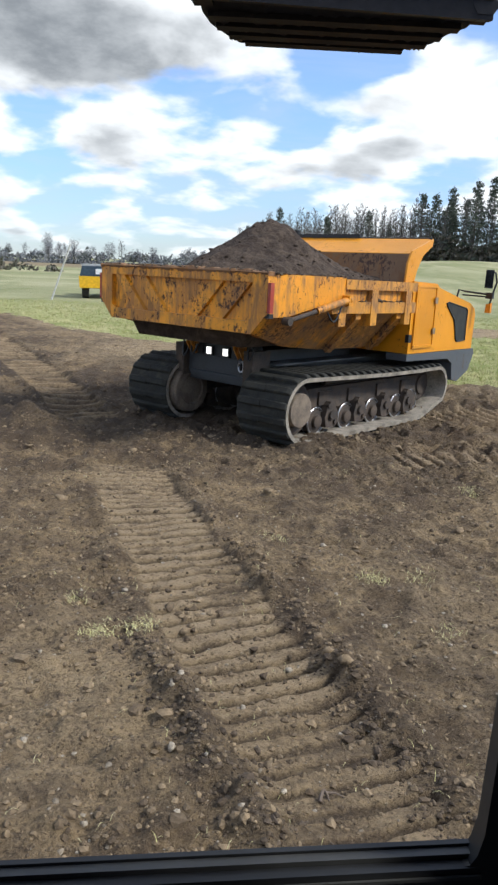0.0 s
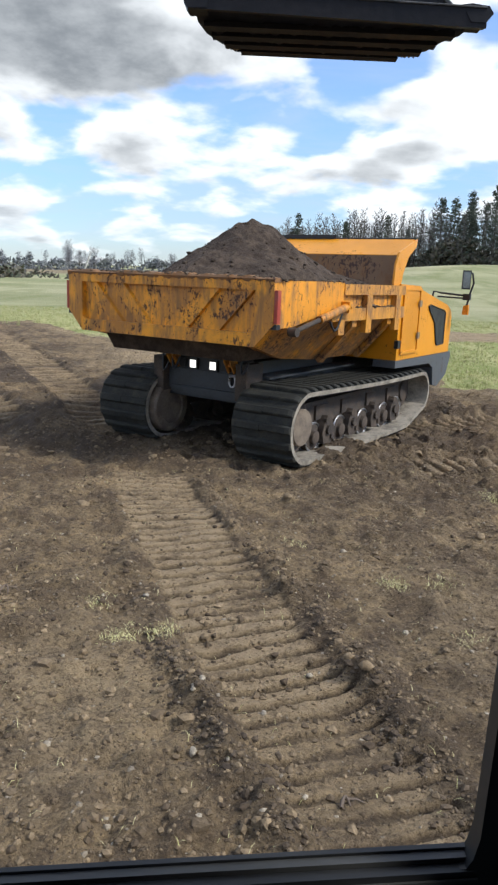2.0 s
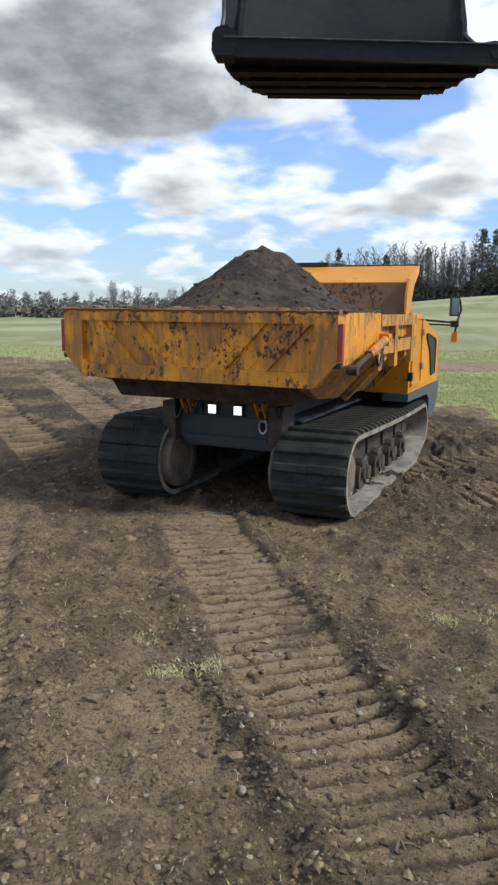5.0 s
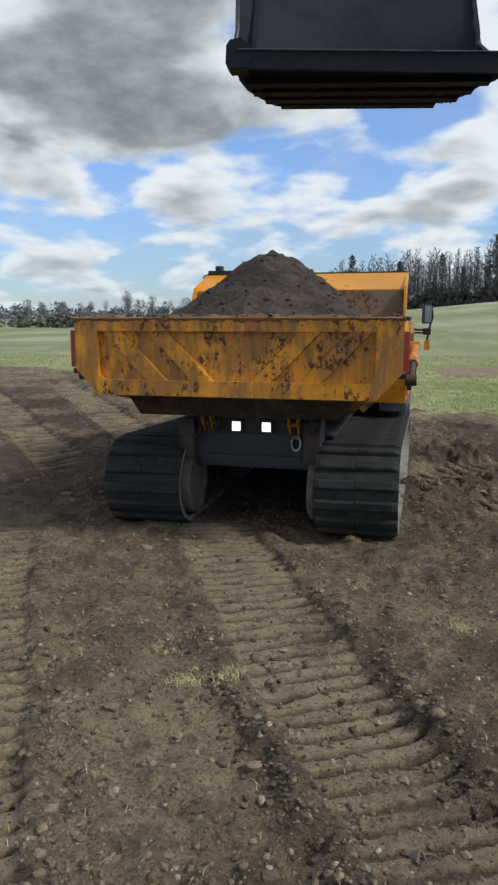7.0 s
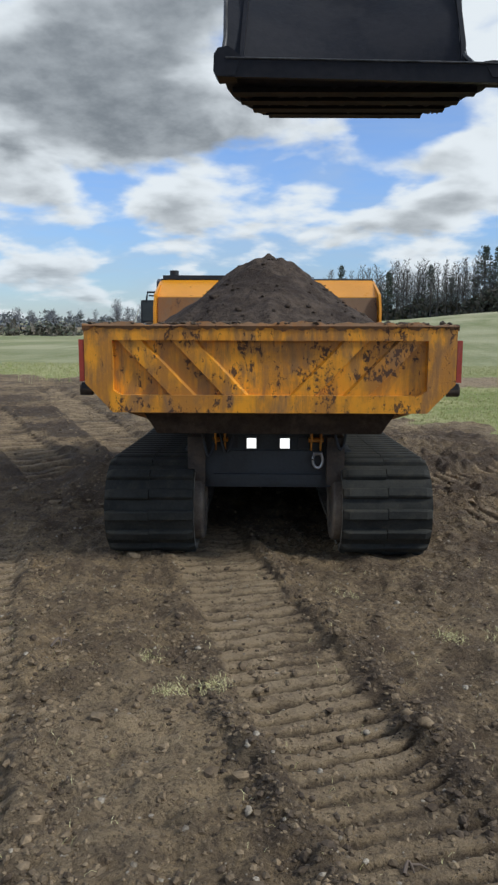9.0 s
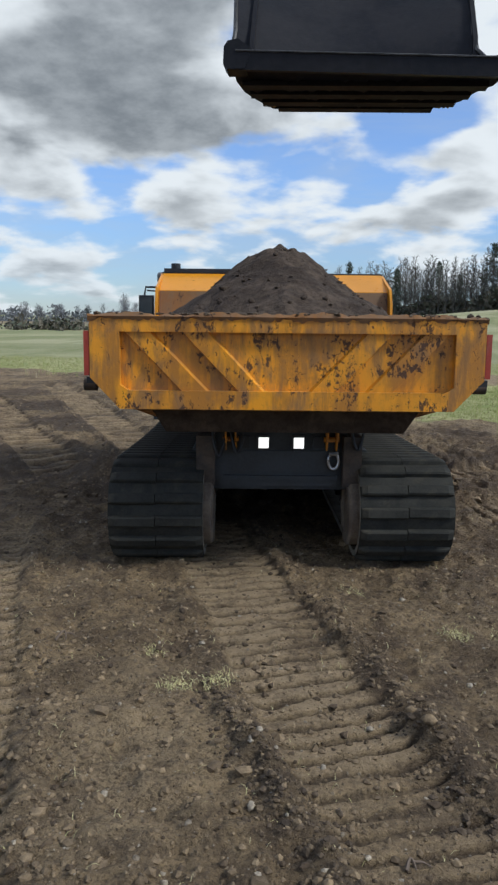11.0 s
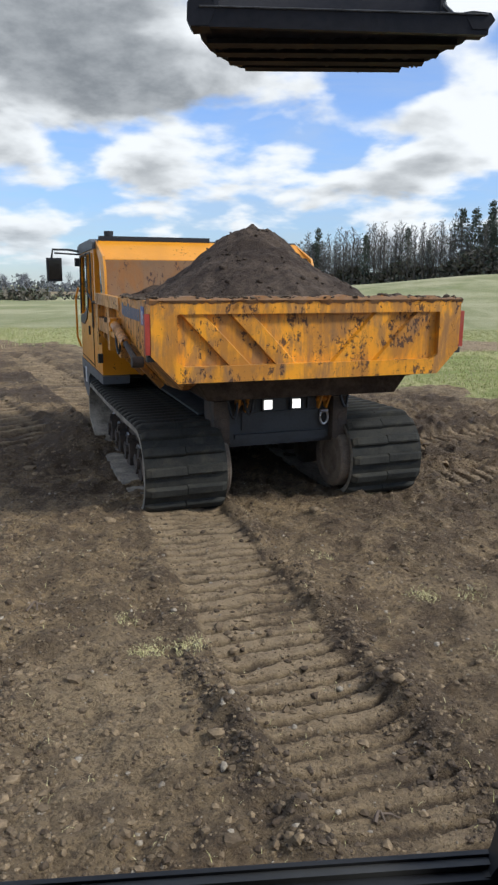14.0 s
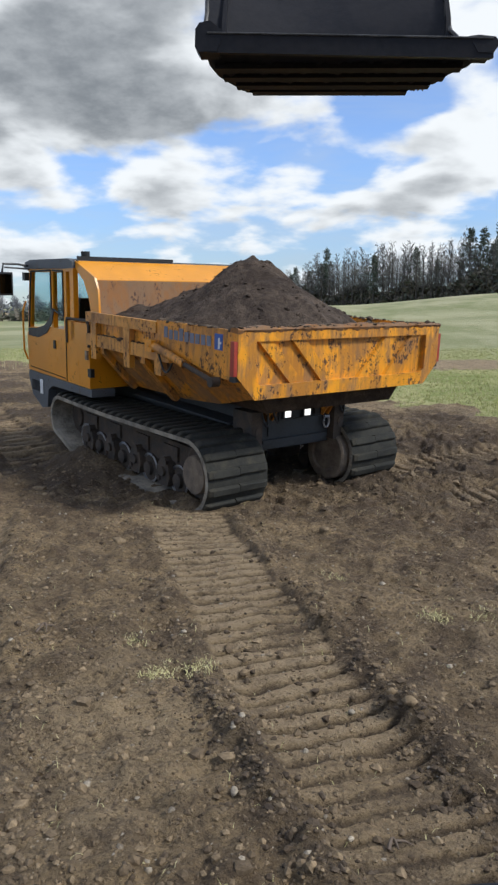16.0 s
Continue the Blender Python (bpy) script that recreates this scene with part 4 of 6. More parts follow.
    part("soil_stain", bm, paint_material("headboard_mud_film", (0.20, 0.105, 0.05), 1.0, 1.6, 0.92), hb, "dried mud smeared on the inside")


def make_lettering():
    """Firm's lettering as plain bars, and the small sticker beside it, on the dumper's left cheek."""
    for i in range(9):
        y = -1.30 - i * 0.105
        bm = bmesh.new()
        box(bm, -1.4965, -1.493, y - 0.078, y, 1.875 - (0.012 if i else 0), 1.965 + (0.03 if i in (0, 3) else 0), 0.0)
        part("lettering_bar", bm, M_LETTER, dumper, "faded grey lettering bar")
    bm = bmesh.new()
    box(bm, -1.4965, -1.493, -2.42, -2.28, 1.84, 2.0, 0.0)
    st = part("sticker", bm, M_BLUE, dumper, "square blue sticker")
    bm = bmesh.new()
    box(bm, -1.5, -1.497, -2.375, -2.345, 1.85, 1.96, 0.0)
    box(bm, -1.5, -1.497, -2.40, -2.375, 1.90, 1.922, 0.0)
    part("sticker_mark", bm, M_WHITE, st)


def make_hood():
    """Engine cover on the right, with grille, vent, grey skirt."""
    x0, x1 = 0.02, 1.43
    bm = bmesh.new()
    prism(bm, ((0.70, 0.99), (0.70, 2.05), (1.42, 2.03), (1.52, 1.97), (2.66, 1.74), (2.82, 1.66), (2.88, 1.55), (2.86, 0.99)), "x", x0, x1, 0.035)
    hood = part("engine_cover", bm, M_PAINT_CLEAN, dumper, "glossy orange engine cover with a sloping nose")
    bm = bmesh.new()
    prism(bm, ((0.83, 1.11), (0.83, 1.965), (1.38, 1.945), (1.40, 1.11)), "x", x1 + 0.001, x1 + 0.012)
    grille = part("grille", bm, M_PAINT_CLEAN, hood, "perforated orange cooling panel")
    for i in range(17):
        z = 1.14 + i * 0.047
        bm = bmesh.new()
        prism(bm, ((0.86, z + 0.03), (1.37, z - 0.01), (1.37, z + 0.010), (0.86, z + 0.05)), "x", x1 + 0.012, x1 + 0.0155)
        part("slat", bm, M_PAINT_CLEAN, grille)
    bm = bmesh.new()
    for a, b in (((0.79, 1.07), (0.83, 2.0)), ((1.39, 1.07), (1.43, 1.98))):
        box(bm, x1 + 0.001, x1 + 0.026, a[0], b[0], a[1], b[1], 0.004)
    box(bm, x1 + 0.001, x1 + 0.026, 0.83, 1.39, 1.07, 1.11, 0.004)
    box(bm, x1 + 0.001, x1 + 0.026, 0.83, 1.39, 1.965, 2.0, 0.004)
    part("grille_frame", bm, M_PAINT_CLEAN, grille)
    for z in (1.32, 1.78):
        bm = bmesh.new()
        box(bm, x1 + 0.027, x1 + 0.05, 1.34, 1.41, z - 0.045, z + 0.045, 0.006)
        part("latch", bm, M_STEEL, grille, "small steel latch")
    bm = bmesh.new()
    vent = ((1.80, 1.735), (1.86, 1.755), (2.50, 1.66), (2.55, 1.62), (2.555, 1.14), (2.27, 1.125), (2.22, 1.17), (2.10, 1.48), (1.84, 1.68))
    prism(bm, vent, "x", x1 + 0.001, x1 + 0.008)
    v = part("vent_window", bm, M_BLACK, hood, "dark mesh vent")
    bm = bmesh.new()
    n = len(vent)
    c = Vector((sum(p[0] for p in vent) / n, sum(p[1] for p in vent) / n))
    for i in range(n):
        a, b = Vector(vent[i]), Vector(vent[(i + 1) % n])
        tube(bm, ((x1 + 0.010, *a), (x1 + 0.010, *b)), 0.011, 6)
    part("vent_trim", bm, M_BLACK, v)
    bm = bmesh.new()
    tube(bm, ((1.1, 2.885, 1.30), (1.1, 2.93, 1.30)), 0.075, 16)
    part("headlamp", bm, M_BRIGHT, hood)
    # grey skirt below cover and cab, with front corners and step openings
    for s, nm in ((1, "skirt"), (-1, "skirt")):
        bm = bmesh.new()
        prism(bm, ((0.66, 0.885), (0.66, 0.985), (2.92, 0.985), (2.95, 0.90), (2.80, 0.62), (2.42, 0.46), (2.22, 0.50), (2.16, 0.78), (1.98, 0.86)), "x", s * 1.10, s * 1.445, 0.012)
        part(nm, bm, M_GREY, dumper, "slate-grey skirt and bumper corner")
    bm = bmesh.new()
    box(bm, -1.098, 1.098, 2.30, 2.90, 0.58, 0.985, 0.03)
    part("front_bumper", bm, M_GREY, dumper)
    # flat black plate on the skirt, standing for the shade inside a step recess
    bm = bmesh.new()
    box(bm, -1.452, -1.446, 2.48, 2.80, 0.70, 0.86, 0.006)
    part("step_recess_shade", bm, M_HOLE, dumper)
    bm = bmesh.new()
    box(bm, -1.456, -1.446, 2.36, 2.46, 0.68, 0.90, 0.004)
    part("step_plate", bm, M_WHITE, dumper, "pale scratched plate")
    # mirror on a folding arm at the right front corner
    bm = bmesh.new()
    tube(bm, ((1.05, 2.80, 1.60), (1.10, 2.86, 1.95), (1.25, 2.80, 1.93), (1.62, 2.84, 1.90)), 0.017, 8)
    tube(bm, ((1.18, 2.84, 1.87), (1.62, 2.84, 1.86)), 0.013, 8)
    tube(bm, ((1.66, 2.86, 1.72), (1.70, 2.88, 1.95), (1.74, 2.88, 2.10), (1.72, 2.84, 2.25), (1.66, 2.80, 2.27)), 0.016, 8)
    box(bm, 1.60, 1.72, 2.82, 2.88, 1.83, 1.93, 0.01)
    arm = part("mirror_arm", bm, M_BLACK, dumper, "black tubular mirror arm")
    swing = lambda b: bmesh.ops.rotate(b, cent=(1.65, 2.78, 2.1), matrix=Matrix.Rotation(radians(24), 3, "Z"), verts=b.verts)
    bm = bmesh.new()
    box(bm, 1.585, 1.715, 2.74, 2.815, 2.00, 2.295, 0.022)
    swing(bm)
    mir = part("mirror", bm, M_BLACK, arm)
    bm = bmesh.new()
    box(bm, 1.595, 1.705, 2.732, 2.738, 2.02, 2.275, 0.0)
    swing(bm)
    part("mirror_glass", bm, plain_material("mirror_glass", (0.16, 0.17, 0.18), 0.08, 1.0), mir)
    bm = bmesh.new()
    prism(bm, ((1.62, 1.60), (1.71, 1.60), (1.71, 1.76), (1.63, 1.74)), "y", 2.80, 2.86, 0.012)
    part("indicator", bm, M_AMBER, arm, "amber indicator lamp")


def make_cab():
    """Cab on the left front, with door, panes, dark roof, mirror and beacon."""
    x0, x1 = -1.43, -0.30
    bm = bmesh.new()
    prism(bm, ((1.50, 0.99), (1.50, 1.72), (2.05, 1.72), (2.86, 1.66), (2.98, 1.55), (2.96, 0.99)), "x", x0, x1, 0.02)
    part("cab_body", bm, M_PAINT_CLEAN, dumper, "orange cab lower body")
    # pillars
    for x in (x0, x1 - 0.07):
        for (ya, za), (yb, zb_), wd in (((2.90, 1.64), (2.76, 2.55), 0.07), ((1.96, 1.70), (1.94, 2.55), 0.06), ((1.50, 1.70), (1.50, 2.55), 0.10), ((1.27, 1.60), (1.27, 2.60), 0.12)):
            bm = bmesh.new()
            prism(bm, ((ya - wd / 2, za), (ya + wd / 2, za), (yb + wd / 2, zb_), (yb - wd / 2, zb_)), "x", x, x + 0.07, 0.008)
            part("cab_pillar", bm, M_PAINT_CLEAN, dumper)
    bm = bmesh.new()
    prism(bm, ((1.20, 2.53), (2.80, 2.49), (2.86, 2.51), (2.86, 2.53), (1.20, 2.57)), "x", x0 - 0.002, x1, 0.006)
    part("roof_rail", bm, M_PAINT_CLEAN, dumper)
    bm = bmesh.new()
    prism(bm, ((1.20, 2.575), (2.90, 2.535), (2.98, 2.56), (2.92, 2.63), (2.70, 2.67), (1.35, 2.70), (1.20, 2.66)), "x", x0 - 0.02, x1 + 0.03, 0.02)
    part("cab_roof", bm, M_GREY, dumper, "dark grey cab roof")
    # curved door pane, narrow rear pane, far-side and front panes
    def pane(pts, axis, a, b):
        bm = bmesh.new()
        prism(bm, pts, axis, a, b)
        ob = part("window_pane", bm, M_GLASS, dumper, "blue-tinted cab glass")
        ob.visible_shadow = False
    for x in (x0 + 0.02, x1 - 0.03):
        pane(((1.995, 1.90), (2.35, 1.76), (2.85, 1.70), (2.735, 2.50), (1.98, 2.53)), "x", x, x + 0.008)
        pane(((1.56, 1.90), (1.925, 1.98), (1.91, 2.53), (1.56, 2.53)), "x", x, x + 0.008)
    pane(((x0 + 0.09, 1.70), (x1 - 0.09, 1.70), (x1 - 0.09, 2.50), (x0 + 0.09, 2.50)), "y", 2.83, 2.838)
    pane(((x0 + 0.10, 1.72), (x1 - 0.09, 1.72), (x1 - 0.09, 2.52), (x0 + 0.10, 2.52)), "y", 1.25, 1.258)
    bm = bmesh.new()
    trim = [(1.98, 1.98), (2.02, 1.86), (2.25, 1.73), (2.55, 1.67), (2.90, 1.64), (2.90, 1.53), (2.50, 1.53), (2.18, 1.62), (1.95, 1.80), (1.90, 1.97)]
    prism(bm, trim, "x", x0 - 0.012, x0 + 0.002, 0.003)
    part("door_trim", bm, M_BLACK, dumper, "curved black trim below the door glass")
    bm = bmesh.new()
    for a, b in (((1.98, 1.98), (1.975, 2.53)), ((1.975, 2.53), (2.735, 2.50)), ((2.735, 2.50), (2.87, 1.66)), ((1.55, 1.90), (1.55, 2.53)), ((1.55, 1.90), (1.925, 1.985)), ((1.91, 2.53), (1.55, 2.53))):
        tube(bm, ((x0 - 0.004, *a), (x0 - 0.004, *b)), 0.014, 6)
    part("window_seal", bm, M_BLACK, dumper)
    bm = bmesh.new()
    tube(bm, ((x0 - 0.003, 1.49, 1.0), (x0 - 0.003, 1.49, 1.86)), 0.007, 6)
    tube(bm, ((x0 - 0.003, 1.53, 1.03), (x0 - 0.003, 2.88, 1.05)), 0.007, 6)
    part("door_gap", bm, M_HOLE, dumper)
    bm = bmesh.new()
    box(bm, x0 - 0.02, x0 - 0.001, 1.86, 1.92, 1.42, 1.54, 0.008)
    part("door_handle", bm, M_BLACK, dumper)
    bm = bmesh.new()
    tube(bm, ((x0 - 0.02, 2.93, 1.15), (x0 - 0.07, 2.95, 1.3), (x0 - 0.07, 2.95, 1.9), (x0 - 0.03, 2.92, 2.05)), 0.016, 8)
    part("grab_rail", bm, M_PAINT_CLEAN, dumper)
    # storage box behind the door, up to the headboard
    bm = bmesh.new()
    box(bm, x0, x1, 0.74, 1.48, 0.99, 1.86, 0.018)
    part("side_locker", bm, M_PAINT_CLEAN, dumper, "orange locker behind the cab")
    bm = bmesh.new()
    tube(bm, ((x0 - 0.004, 1.44, 1.55), (x0 - 0.004, 1.44, 1.89), (x0 - 0.004, 0.80, 1.90), (x0 - 0.004, 0.75, 1.84), (x0 - 0.004, 0.75, 1.55)), 0.022, 8)
    part("locker_trim", bm, M_FRAME, dumper)
    bm = bmesh.new()
    box(bm, x0 - 0.03, x0 - 0.001, 0.77, 0.83, 1.38, 1.50, 0.006)
    part("locker_latch", bm, M_STEEL, dumper)
    bm = bmesh.new()
    prism(bm, ((-0.86, 1.02), (-0.86, 1.45), (-0.40, 1.45), (-0.40, 1.02)), "y", 1.75, 2.25, 0.05)
    prism(bm, ((-1.15, 1.40), (-1.15, 1.60), (-0.60, 1.60), (-0.60, 1.40)), "y", 1.75, 2.20, 0.05)
    prism(bm, ((-1.13, 1.60), (-1.10, 2.15), (-0.66, 2.15), (-0.62, 1.60)), "y", 1.72, 1.82, 0.03)
    part("driver_seat", bm, M_BLACK, dumper)
    # beacon and mirror
    bm = bmesh.new()
    box(bm, -1.30, -1.14, 1.18, 1.34, 2.66, 2.72, 0.02)
    tube(bm, ((-1.22, 1.26, 2.70), (-1.22, 1.26, 2.80)), 0.06, 14)
    tube(bm, ((-1.36, 1.22, 2.64), (-1.22, 1.24, 2.68)), 0.025, 8)
    part("beacon", bm, M_BLACK, dumper, "black roof beacon")
    bm = bmesh.new()
    box(bm, -1.36, 0.12, 1.17, 1.235, 2.685, 2.735, 0.012)
    part("light_bar", bm, M_BLACK, dumper, "long black bar along the headboard's lip")
    bm = bmesh.new()
    tube(bm, ((-1.40, 2.80, 2.57), (-1.60, 2.82, 2.60), (-1.82, 2.82, 2.60), (-1.84, 2.82, 2.48)), 0.016, 8)
    tube(bm, ((-1.40, 2.80, 2.53), (-1.80, 2.82, 2.55)), 0.012, 8)
    arm = part("mirror_arm", bm, M_BLACK, dumper)
    bm = bmesh.new()
    box(bm, -1.92, -1.70, 2.775, 2.855, 2.14, 2.48, 0.03)
    mir = part("mirror", bm, M_BLACK, arm, "black framed wing mirror")
    bm = bmesh.new()
    box(bm, -1.895, -1.725, 2.765, 2.774, 2.17, 2.45, 0.0)
    # the dark view it reflects is put into the glass's base colour
    part("mirror_glass", bm, plain_material("dark_view_mirror", (0.05, 0.052, 0.055), 0.08, 1.0), mir)
    bm = bmesh.new()
    box(bm, -1.50, -1.40, 2.82, 2.92, 2.36, 2.48, 0.02)
    part("front_work_lamp", bm, M_BLACK, dumper)


make_chassis()
make_body()
make_lettering()
make_hood()
make_cab()


def make_heap():
    """Soil load: a steep cone behind the middle, running out to the rim and the headboard."""
    nx, ny = 110, 130
    xs, ys = np.linspace(-1.385, 1.385, nx), np.linspace(-2.56, 0.60, ny)
    X, Y = np.meshgrid(xs, ys)
    x, y = X.ravel(), Y.ravel()
    cy = -0.92
    r = np.sqrt((x / 1.22) ** 2 + ((y - cy) / np.where(y < cy, 1.50, 1.55)) ** 2)
    r = r + 0.06 * lattice_noise(x, y, 0.45, 101)
    peak = 0.85 * np.maximum(0, 1 - r) ** 1.02 - 0.075 * np.exp(-(r / 0.10) ** 2)
    base = 1.97 + 0.12 * smooth(y, -0.3, 0.5) * (1 - smooth(np.abs(x), 0.7, 1.3)) - 0.10 * smooth(np.abs(x), 1.1, 1.38)
    z = base + peak + 0.022 * lattice_noise(x, y, 0.28, 102) + 0.020 * lattice_noise(x, y, 0.12, 103) + 0.014 * lattice_noise(x, y, 0.06, 104)
    z += 0.025 * np.maximum(0, lattice_noise(x, y, 0.16, 105)) ** 2
    idx = np.arange(nx * ny).reshape(ny, nx)
    q = np.stack([idx[:-1, :-1], idx[:-1, 1:], idx[1:, 1:], idx[1:, :-1]], -1).reshape(-1, 4).tolist()
    verts = np.stack([x, y, z], 1).tolist()
    # skirt down to the floor of the body
    edge = list(idx[0, :]) + list(idx[1:, -1]) + list(idx[-1, -2::-1]) + list(idx[-2:0:-1, 0])
    n0 = len(verts)
    for i in edge:
        verts.append((verts[i][0] * 0.68, verts[i][1] * 0.96, 1.165))
    k = len(edge)
    q += [[edge[i], edge[(i + 1) % k], n0 + (i + 1) % k, n0 + i] for i in range(k)]
    q.append([n0 + i for i in range(k)])
    n1 = len(verts)
    g = np.random.default_rng(8)
    for _ in range(260):
        px, py = g.uniform(-1.3, 1.3), g.uniform(-2.5, 0.5)
        i = int(np.argmin((x - px) ** 2 + (y - py) ** 2))
        vs, fs = lump(g, abs(g.normal(0.0, 0.012)) + 0.008)
        m = len(verts)
        verts += (vs + np.array((px, py, z[i] + 0.004))).tolist()
        q += [[a + m for a in f] for f in fs]
    me = bpy.data.meshes.new("load_of_topsoil")
    me.from_pydata(verts, [], q)
    me.polygons.foreach_set("use_smooth", [True] * len(me.polygons))
    me.materials.append(M_HEAP)
    return tagged(new("load_of_topsoil", me), "steep heap of dark crumbly topsoil in the dumper's body", "soil heap")


soil_heap = make_heap()


# ---- the excavator that the camera sits in ----
SLEW_AXIS = (0.4, -0.5, 0.0)
excavator = holder("excavator", "excavator with dark steel bucket raised, black window frame of its cab", "excavator", Matrix.Translation(SLEW_AXIS))
OFF = Matrix.Translation((-SLEW_AXIS[0], -SLEW_AXIS[1], 0))


def ex_part(name, bm, material, parent=None, label="", smooth=35):
    """A part of the excavator, given in metres about the camera's place."""
    if parent is None:
        bmesh.ops.transform(bm, matrix=OFF, verts=bm.verts)
        return part(name, bm, material, excavator, label, smooth)
    bmesh.ops.transform(bm, matrix=OFF, verts=bm.verts)
    return part(name, bm, material, parent, label, smooth)


def lean(bm, k):
    """Let a part of the bucket hang lower towards its right end."""
    for v in bm.verts:
        v.co.z -= k * (v.co.x - 0.2)
    return bm


def make_bucket():
    # upper shell: concave towards the cab, with waisted sides
    bm = bmesh.new()
    rows = [(3.245, 3.44, -0.435, 0.735), (3.275, 3.455, -0.43, 0.672), (3.31, 3.47, -0.427, 0.640), (3.40, 3.52, -0.42, 0.628), (3.55, 3.62, -0.43, 0.635), (3.75, 3.80, -0.45, 0.66), (3.95, 4.02, -0.47, 0.69)]
    loops = []
    for z, y, xl, xr in rows:
        n = 14
        loop = []
        for d in (0.0, 0.03):
            loop.append([bm.verts.new((xl + (xr - xl) * i / n, y + d + 0.10 * math.sin(math.pi * i / n), z)) for i in range(n + 1)])
        loops.append(loop)
    for A, B in zip(loops, loops[1:]):
        for d in (0, 1):
            for i in range(14):
                bm.faces.new((A[d][i], A[d][i + 1], B[d][i + 1], B[d][i]))
        for i in (0, 14):
            bm.faces.new((A[0][i], A[1][i], B[1][i], B[0][i]))
    bucket = ex_part("bucket_shell", lean(bm, 0.03), M_BUCKET, None, "dark scraped inside of a ditching bucket")
    for i, s in enumerate((-1, 1)):
        bm = bmesh.new()
        tube(bm, [((xl if s < 0 else xr), y - 0.004, z) for z, y, xl, xr in rows[1:]], 0.010, 6)
        ex_part("side_rim", lean(bm, 0.03), M_BUCKET_EDGE, bucket)
    # blade with its worn bright edge
    bm = bmesh.new()
    prism(bm, ((3.365, 3.180), (3.36, 3.258), (3.40, 3.268), (3.45, 3.250), (3.44, 3.195)), "x", -0.435, 0.805, 0.006)
    blade = ex_part("cutting_blade", lean(bm, 0.045), M_BUCKET, bucket, "dark steel cutting blade with a bright edge")
    bm = bmesh.new()
    tube(bm, ((-0.40, 3.358, 3.255), (0.80, 3.358, 3.255)), 0.0045, 6)
    ex_part("bright_edge", lean(bm, 0.045), M_BUCKET_EDGE, blade)
    for ends, y0, y1 in ((((-0.440, 3.180), (-0.455, 3.20), (-0.452, 3.27), (-0.435, 3.295), (-0.39, 3.305), (-0.33, 3.262), (-0.36, 3.185)), 3.36, 3.47), (((0.74, 3.20), (0.70, 3.262), (0.74, 3.268), (0.81, 3.262), (0.83, 3.235), (0.80, 3.20)), 3.36, 3.50)):
        bm = bmesh.new()
        prism(bm, ends, "y", y0, y1, 0.008)
        ex_part("end_cutter", lean(bm, 0.045), M_BUCKET, blade)
    # floor going back from the blade, curved, with wear strips and mud along its rear edge
    bm = bmesh.new()
    g = np.random.default_rng(11)
    strips = [(3.40, 3.210, -0.415, 0.785), (3.58, 3.202, -0.42, 0.745), (3.75, 3.212, -0.40, 0.70), (3.92, 3.224, -0.355, 0.66), (4.08, 3.238, -0.285, 0.57), (4.18, 3.248, -0.10, 0.44)]
    vs = []
    for k, (y, z, xl, xr) in enumerate(strips):
        n = 40
        row = []
        for i in range(n + 1):
            u = i / n
            x = xl + (xr - xl) * u
            row.append(bm.verts.new((x, y + (0.03 * g.random() if 0 < k else 0), z + 0.006 * g.normal())))
        vs.append(row)
    for A, B in zip(vs, vs[1:]):
        for i in range(40):
            bm.faces.new((A[i], A[i + 1], B[i + 1], B[i]))
    bmesh.ops.solidify(bm, geom=bm.faces[:], thickness=0.03)
    lean(bm, 0.022)
    floor_ = ex_part("bucket_floor", bm, M_BUCKET, bucket, "curved bucket floor with mud along its edge")
    for k, (y, z, xl, xr) in enumerate(strips[1:5]):
        bm = bmesh.new()
        box(bm, xl + 0.03, xr - 0.03, y - 0.035, y + 0.035, z - 0.020, z + 0.004, 0.006)
        ex_part("wear_strip", lean(bm, 0.022), M_BUCKET, floor_)
    bm = bmesh.new()
    for k in range(60):
        u = g.random()
        y, z, xl, xr = strips[-1] if u < 0.5 else strips[-2]
        x = g.uniform(xl, xr) if u < 0.5 else (xl if g.random() < 0.5 else xr) + g.normal() * 0.03
        v, f = lump(g, 0.005 + 0.007 * g.random())
        pv = [bm.verts.new((float(a[0] + x), float(a[1] + y - 0.015), float(a[2] + z - 0.004 - 0.022 * (x - 0.2)))) for a in v]
        for q in f:
            bm.faces.new([pv[i] for i in q])
    tagged(ex_part("stuck_mud", bm, M_CLOD, floor_), kind="stuff")
    for s, x in ((-1, -0.43), (1, 0.70)):
        bm = bmesh.new()
        prism(bm, ((3.46, 3.24), (3.47, 3.35), (3.9, 3.95), (4.2, 3.95), (4.26, 3.55), (4.15, 3.29), (3.9, 3.25)), "x", x * 0.86 + 0.02, x * 0.86 + 0.04, 0.003)
        ex_part("side_plate", bm, M_BUCKET, bucket)
    bm = bmesh.new()
    prism(bm, ((3.95, 3.9), (4.25, 3.9), (4.15, 5.4), (3.75, 6.3), (3.45, 6.2), (3.85, 5.2)), "x", 0.04, 0.30, 0.02)
    ex_part("dipper_stick", bm, M_BUCKET)
    bm = bmesh.new()
    prism(bm, ((3.45, 6.15), (3.8, 6.35), (1.2, 4.7), (0.15, 2.3), (0.1, 1.3), (-0.35, 1.3), (-0.3, 2.4), (0.8, 4.9)), "x", 0.66, 0.95, 0.03)
    ex_part("boom", bm, M_BUCKET)
    bm = bmesh.new()
    tube(bm, ((0.17, 3.62, 6.22), (0.9, 3.62, 6.22)), 0.10, 12)
    ex_part("boom_pin", bm, M_BUCKET)


